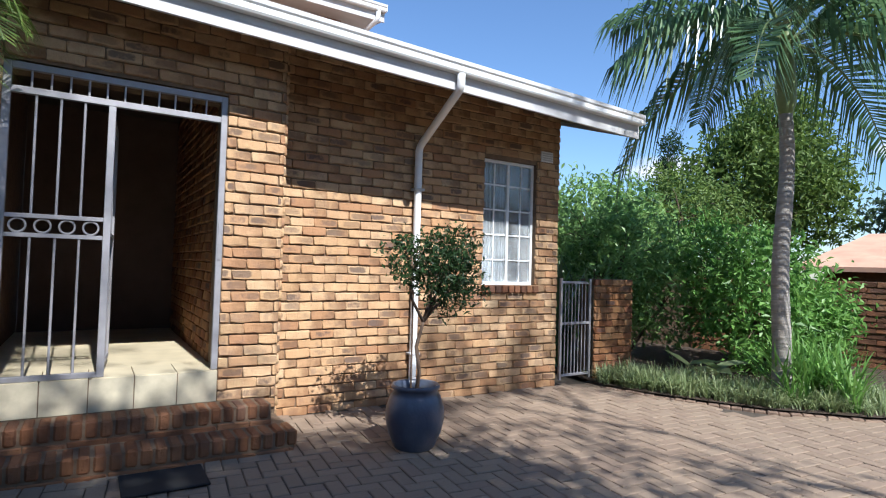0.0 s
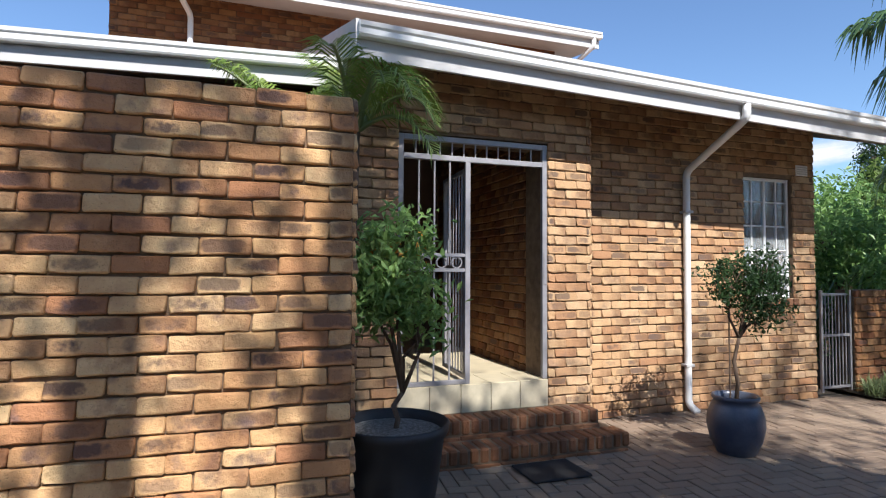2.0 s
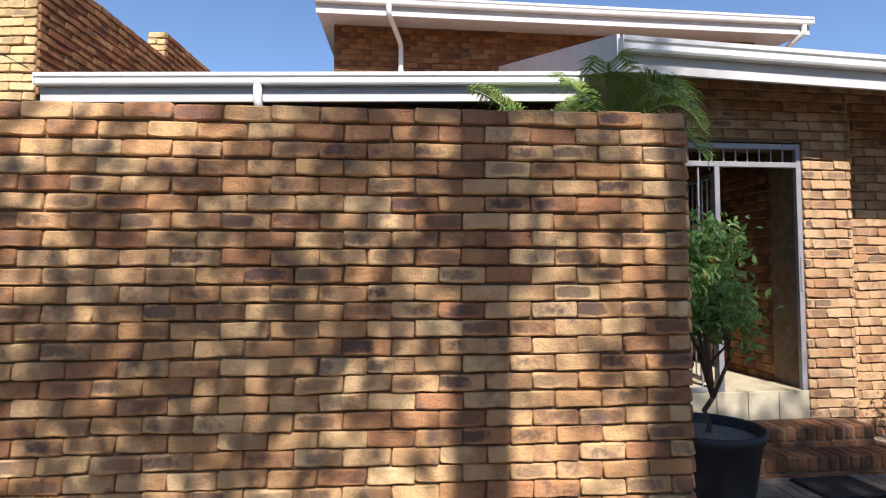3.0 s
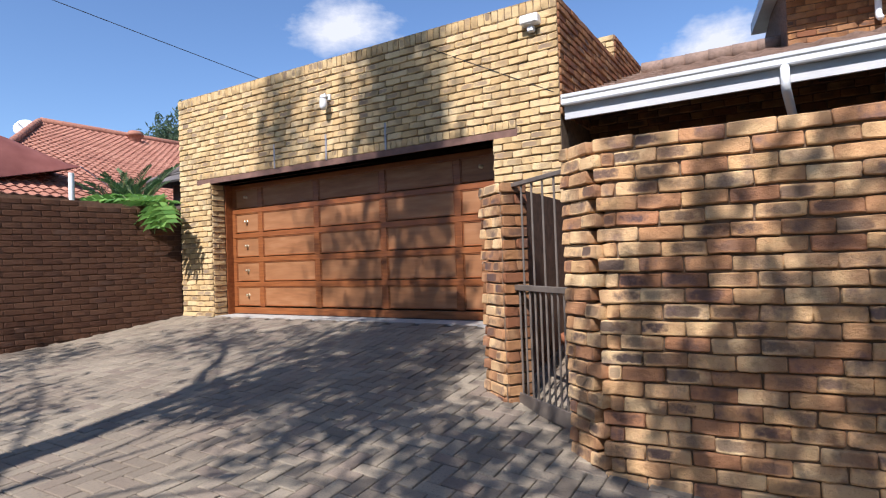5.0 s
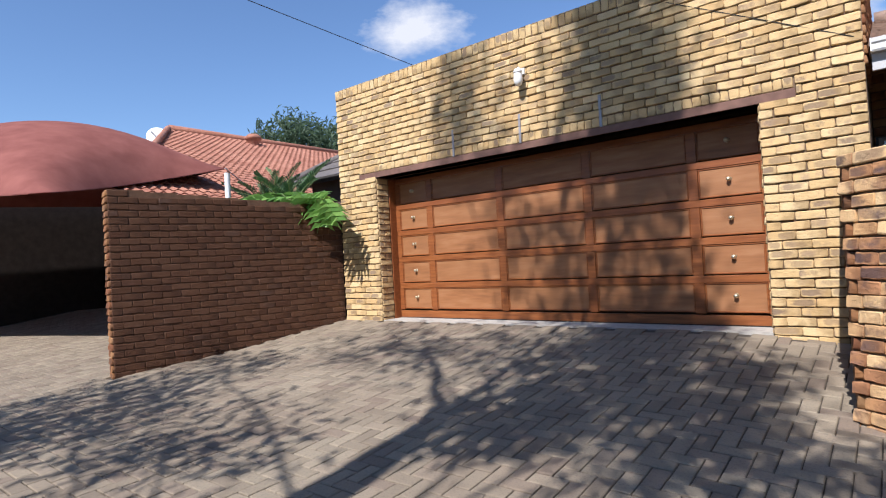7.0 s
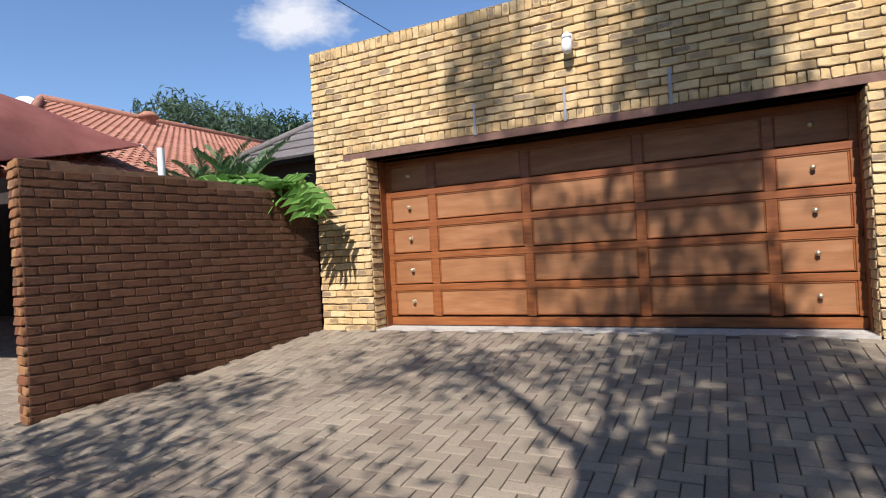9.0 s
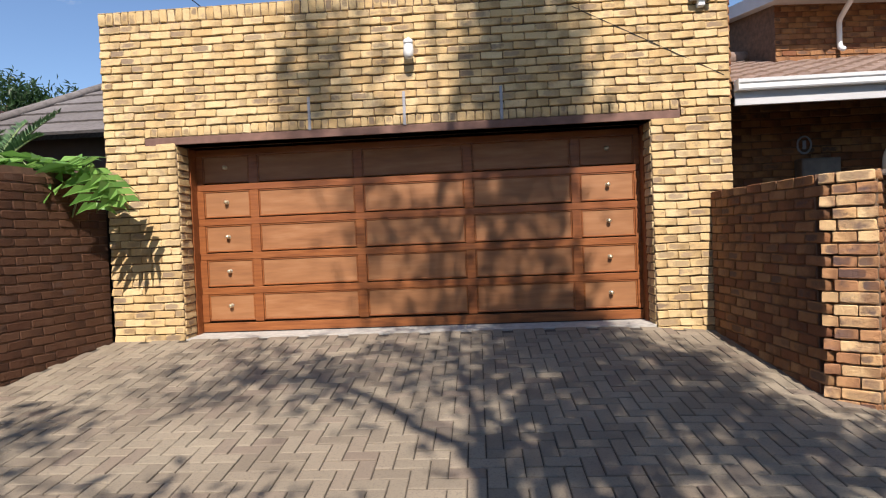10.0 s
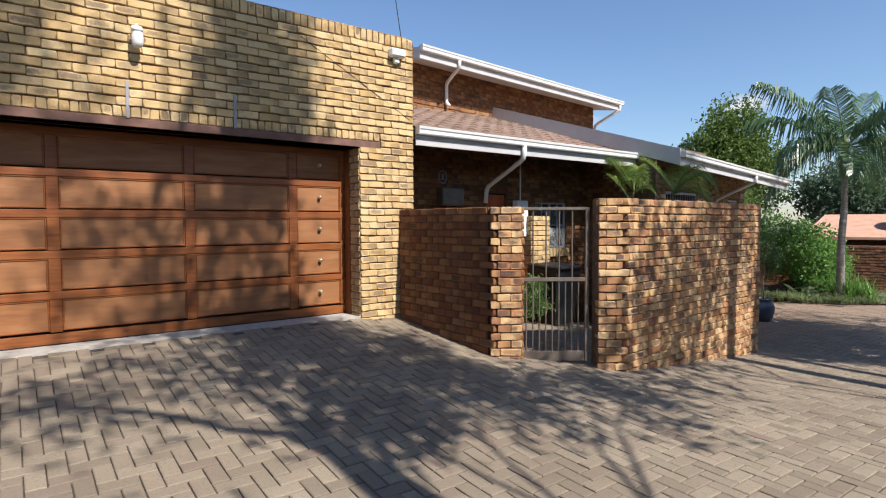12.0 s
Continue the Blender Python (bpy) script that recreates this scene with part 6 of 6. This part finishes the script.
lay(wall_side, ID, bs, brick_side_shaded, 0.007, near=(0.9, 0.7), jit=0.25)
lay(wall_side, pose(0, 0.22, 0, 0, 0, -90), rows_of(0.0, 0.22, -0.6, 1.86, []), brick_shaded, limit=0)
lay(wall_screen, ID, rows_of(0.0, SWL, -1.0, SWT, [], teeth=(0.03, 0), cut=(0.035, 0)), brick_tan, near=(2.2, 0.6), back=0.09)
lay(wall_screen, pose(SWL, 0, 0, 0, 0, 90), rows_of(0.0, 0.215, -1.0, SWT, []), brick_tan, limit=0)
lay(wall_return, ID, rows_of(0.0, 1.61, -0.5, RTOP, [], teeth=(0, 0.04), cut=(0, 0.04)), brick_shaded, 0.009, near=(1.0, 0.5), back=0.09, jit=0.5)
lay(post_a, ID, rows_of(0.0, 0.30, -0.6, RTOP, [], shift=0.07, teeth=(0.03, 0), cut=(0.04, 0)), brick_tan, back=0.09)
lay(post_b, ID, rows_of(0.0, 0.29, -0.8, SWT, [], shift=0.08, teeth=(0, 0.035), cut=(0, 0.035)), brick_tan, back=0.09)
lay(post_a, pose(0.30, 0, 0, 0, 0, 90), rows_of(0.0, 0.215, -0.6, RTOP, []), brick_shaded, limit=0)
lay(wall_porch, ID, rows_of(-0.37, 1.80, -0.74, 2.3, [(0.0, 1.36, -2, HEAD)]), brick_house, 0.014, near=(1.6, 0.5))
lay(wall_porch, pose(1.80, 0, 0, 0, 0, 90), rows_of(0.0, 0.40, -1.0, 2.3, []), brick_house, limit=0)
lay(wall_front, pose(0, 0.40, 0), rows_of(1.80, 5.14, -0.95, 2.35, [WIN]), brick_house, 0.014, near=(3.2, 0.4))
lay(wall_hall, pose(1.37, 0, 0, 0, 0, -90), rows_of(-3.0, -0.404, FLOOR, 2.1, []), brick_shaded, 0.010, limit=0)
lay(wall_house_west, pose(-0.37, 4.0, 0, 0, 0, -90), rows_of(0.0, 3.58, -0.9, 2.6, []), brick_shaded, 0.010, limit=0)
lay(wall_service, pose(0, 1.0, 0), rows_of(0.004, 4.88, -0.5, 2.4, [SWIN, SDOOR]), brick_shaded, 0.010, limit=0)
lay(wall_upper, pose(0, 0.55, 0), rows_of(U0 + 0.2, U1 - 0.48, 3.0, 4.45, []), brick_shaded, 0.010, limit=0)
# bullnose bricks of the steps
for ob, v, z, u0, u1 in ((step_lower, -0.52, -0.742, -0.5, 1.80), (step_upper, -0.26, -0.602, -0.3, 1.70)):
    u = u0
    while u < u1 - 0.05:
        part("brick", Geo().box(u + 0.006, v - 0.012, z - 0.10 + brick_rng.uniform(-.004, .004), u + COURSE - 0.006, v + 0.21, z + 0.01 + brick_rng.uniform(-.004, .004), 0.014), brick_red, ob)
        u += COURSE
    rowsb = rows_of(u0, u1, z - 0.19, z - 0.103, [])
    lay(ob, pose(0, v, 0), rowsb, brick_red, limit=0)

# ---- pavers in herringbone ----
pav = Mat("concrete_paver", 0.85, 0, 0.3)
pr = pav.rand()
pc = pav.ramp(pr, [(0.0, (0.205, 0.165, 0.118)), (0.4, (0.268, 0.222, 0.158)), (0.7, (0.305, 0.25, 0.178)), (1.0, (0.215, 0.165, 0.122))])
pc = pav.mix(pav.ramp(pav.noise(0.7, 4), [(0.4, (0, 0, 0)), (0.7, (0.5, 0.5, 0.5))]), pc, (0.16, 0.118, 0.084))
pc = pav.mix(pav.ramp(pav.noise(70, 3), [(0.5, (0, 0, 0)), (0.75, (0.5, 0.5, 0.5))]), pc, (0.115, 0.092, 0.072))
# red garden dust trodden over the end by the entrance
px = pav.n("SeparateXYZ")
pav.link(pav.pos(), px.inputs[0])
dust = pav.math("MULTIPLY", pav.math("SUBTRACT", pav.math("ADD", px.outputs[0], pav.math("MULTIPLY", pav.noise(0.8, 4), 3.0)), 6.2), 0.35, True)
pc = pav.mix(pav.math("MULTIPLY", dust, 0.5), pc, (0.27, 0.185, 0.13))
pav.color(pc)
pav.bump(pav.math("ADD", pav.noise(30, 3), pav.noise(150, 3)), 0.004)
paver = pav.m
UNIT = 0.105
pav_rng = random.Random(11)


def paver_verts(x0, y0, x1, y1):
    e, h = 0.0038, pav_rng.uniform(-0.0025, 0.0025)
    out = []
    for inset, dz in ((e, -0.02), (e, -0.004), (e + 0.006, 0.0)):
        for x, y in ((x0 + inset, y0 + inset), (x1 - inset, y0 + inset), (x1 - inset, y1 - inset), (x0 + inset, y1 - inset)):
            out.append((x, y, ground_z(x, y) + dz + h))
    return out


PF = [(0, 1, 5, 4), (1, 2, 6, 5), (2, 3, 7, 6), (3, 0, 4, 7), (4, 5, 9, 8), (5, 6, 10, 9), (6, 7, 11, 10), (7, 4, 8, 11), (8, 9, 10, 11)]
paving = thing("pavement", pose(0, 0, 0), "worn grey-brown concrete pavers in herringbone bond", "paving", "", "structure")
bed_line = lambda x, y: x > 11.2 and y > -1.2 - 0.35 * (x - 11.2)
g = Geo()
near_geo = []
for i in range(-165, 138):
    for j in range(-96, 30):
        k = (i - j) % 4
        if k == 0:
            q = (i, j, i + 2, j + 1)
        elif k == 3:
            q = (i, j, i + 1, j + 2)
        else:
            continue
        x0, y0, x1, y1 = [c * UNIT for c in q]
        cx, cy = (x0 + x1) / 2, (y0 + y1) / 2
        if cy > -0.03 and (cx < 0.1 or cx > 4.9):
            if not (cx > 7.1 and cy < 0.2 + 0.1 * (cx - 7) or cx < -7.25):
                continue
        under_roof = cx < -7.25 and cy > -3.2
        if cy > 0.98 and not under_roof or bed_line(cx, cy) or not under_roof and cx < -6.4 and cy > -3.0 + (cx + 7.08) * 4.4 and cy > -3:
            continue
        if -3.4 < cx < -1.2 and -3.5 < cy < -2.0 and len(near_geo) < 300:
            near_geo.append((x0, y0, x1, y1))
            continue
        g.add(paver_verts(x0, y0, x1, y1), PF)
for q in near_geo:
    part("paver", Geo().add(paver_verts(*q), PF), paver, paving)
tagged(part("paver_field", g, paver, paving), kind="stuff")
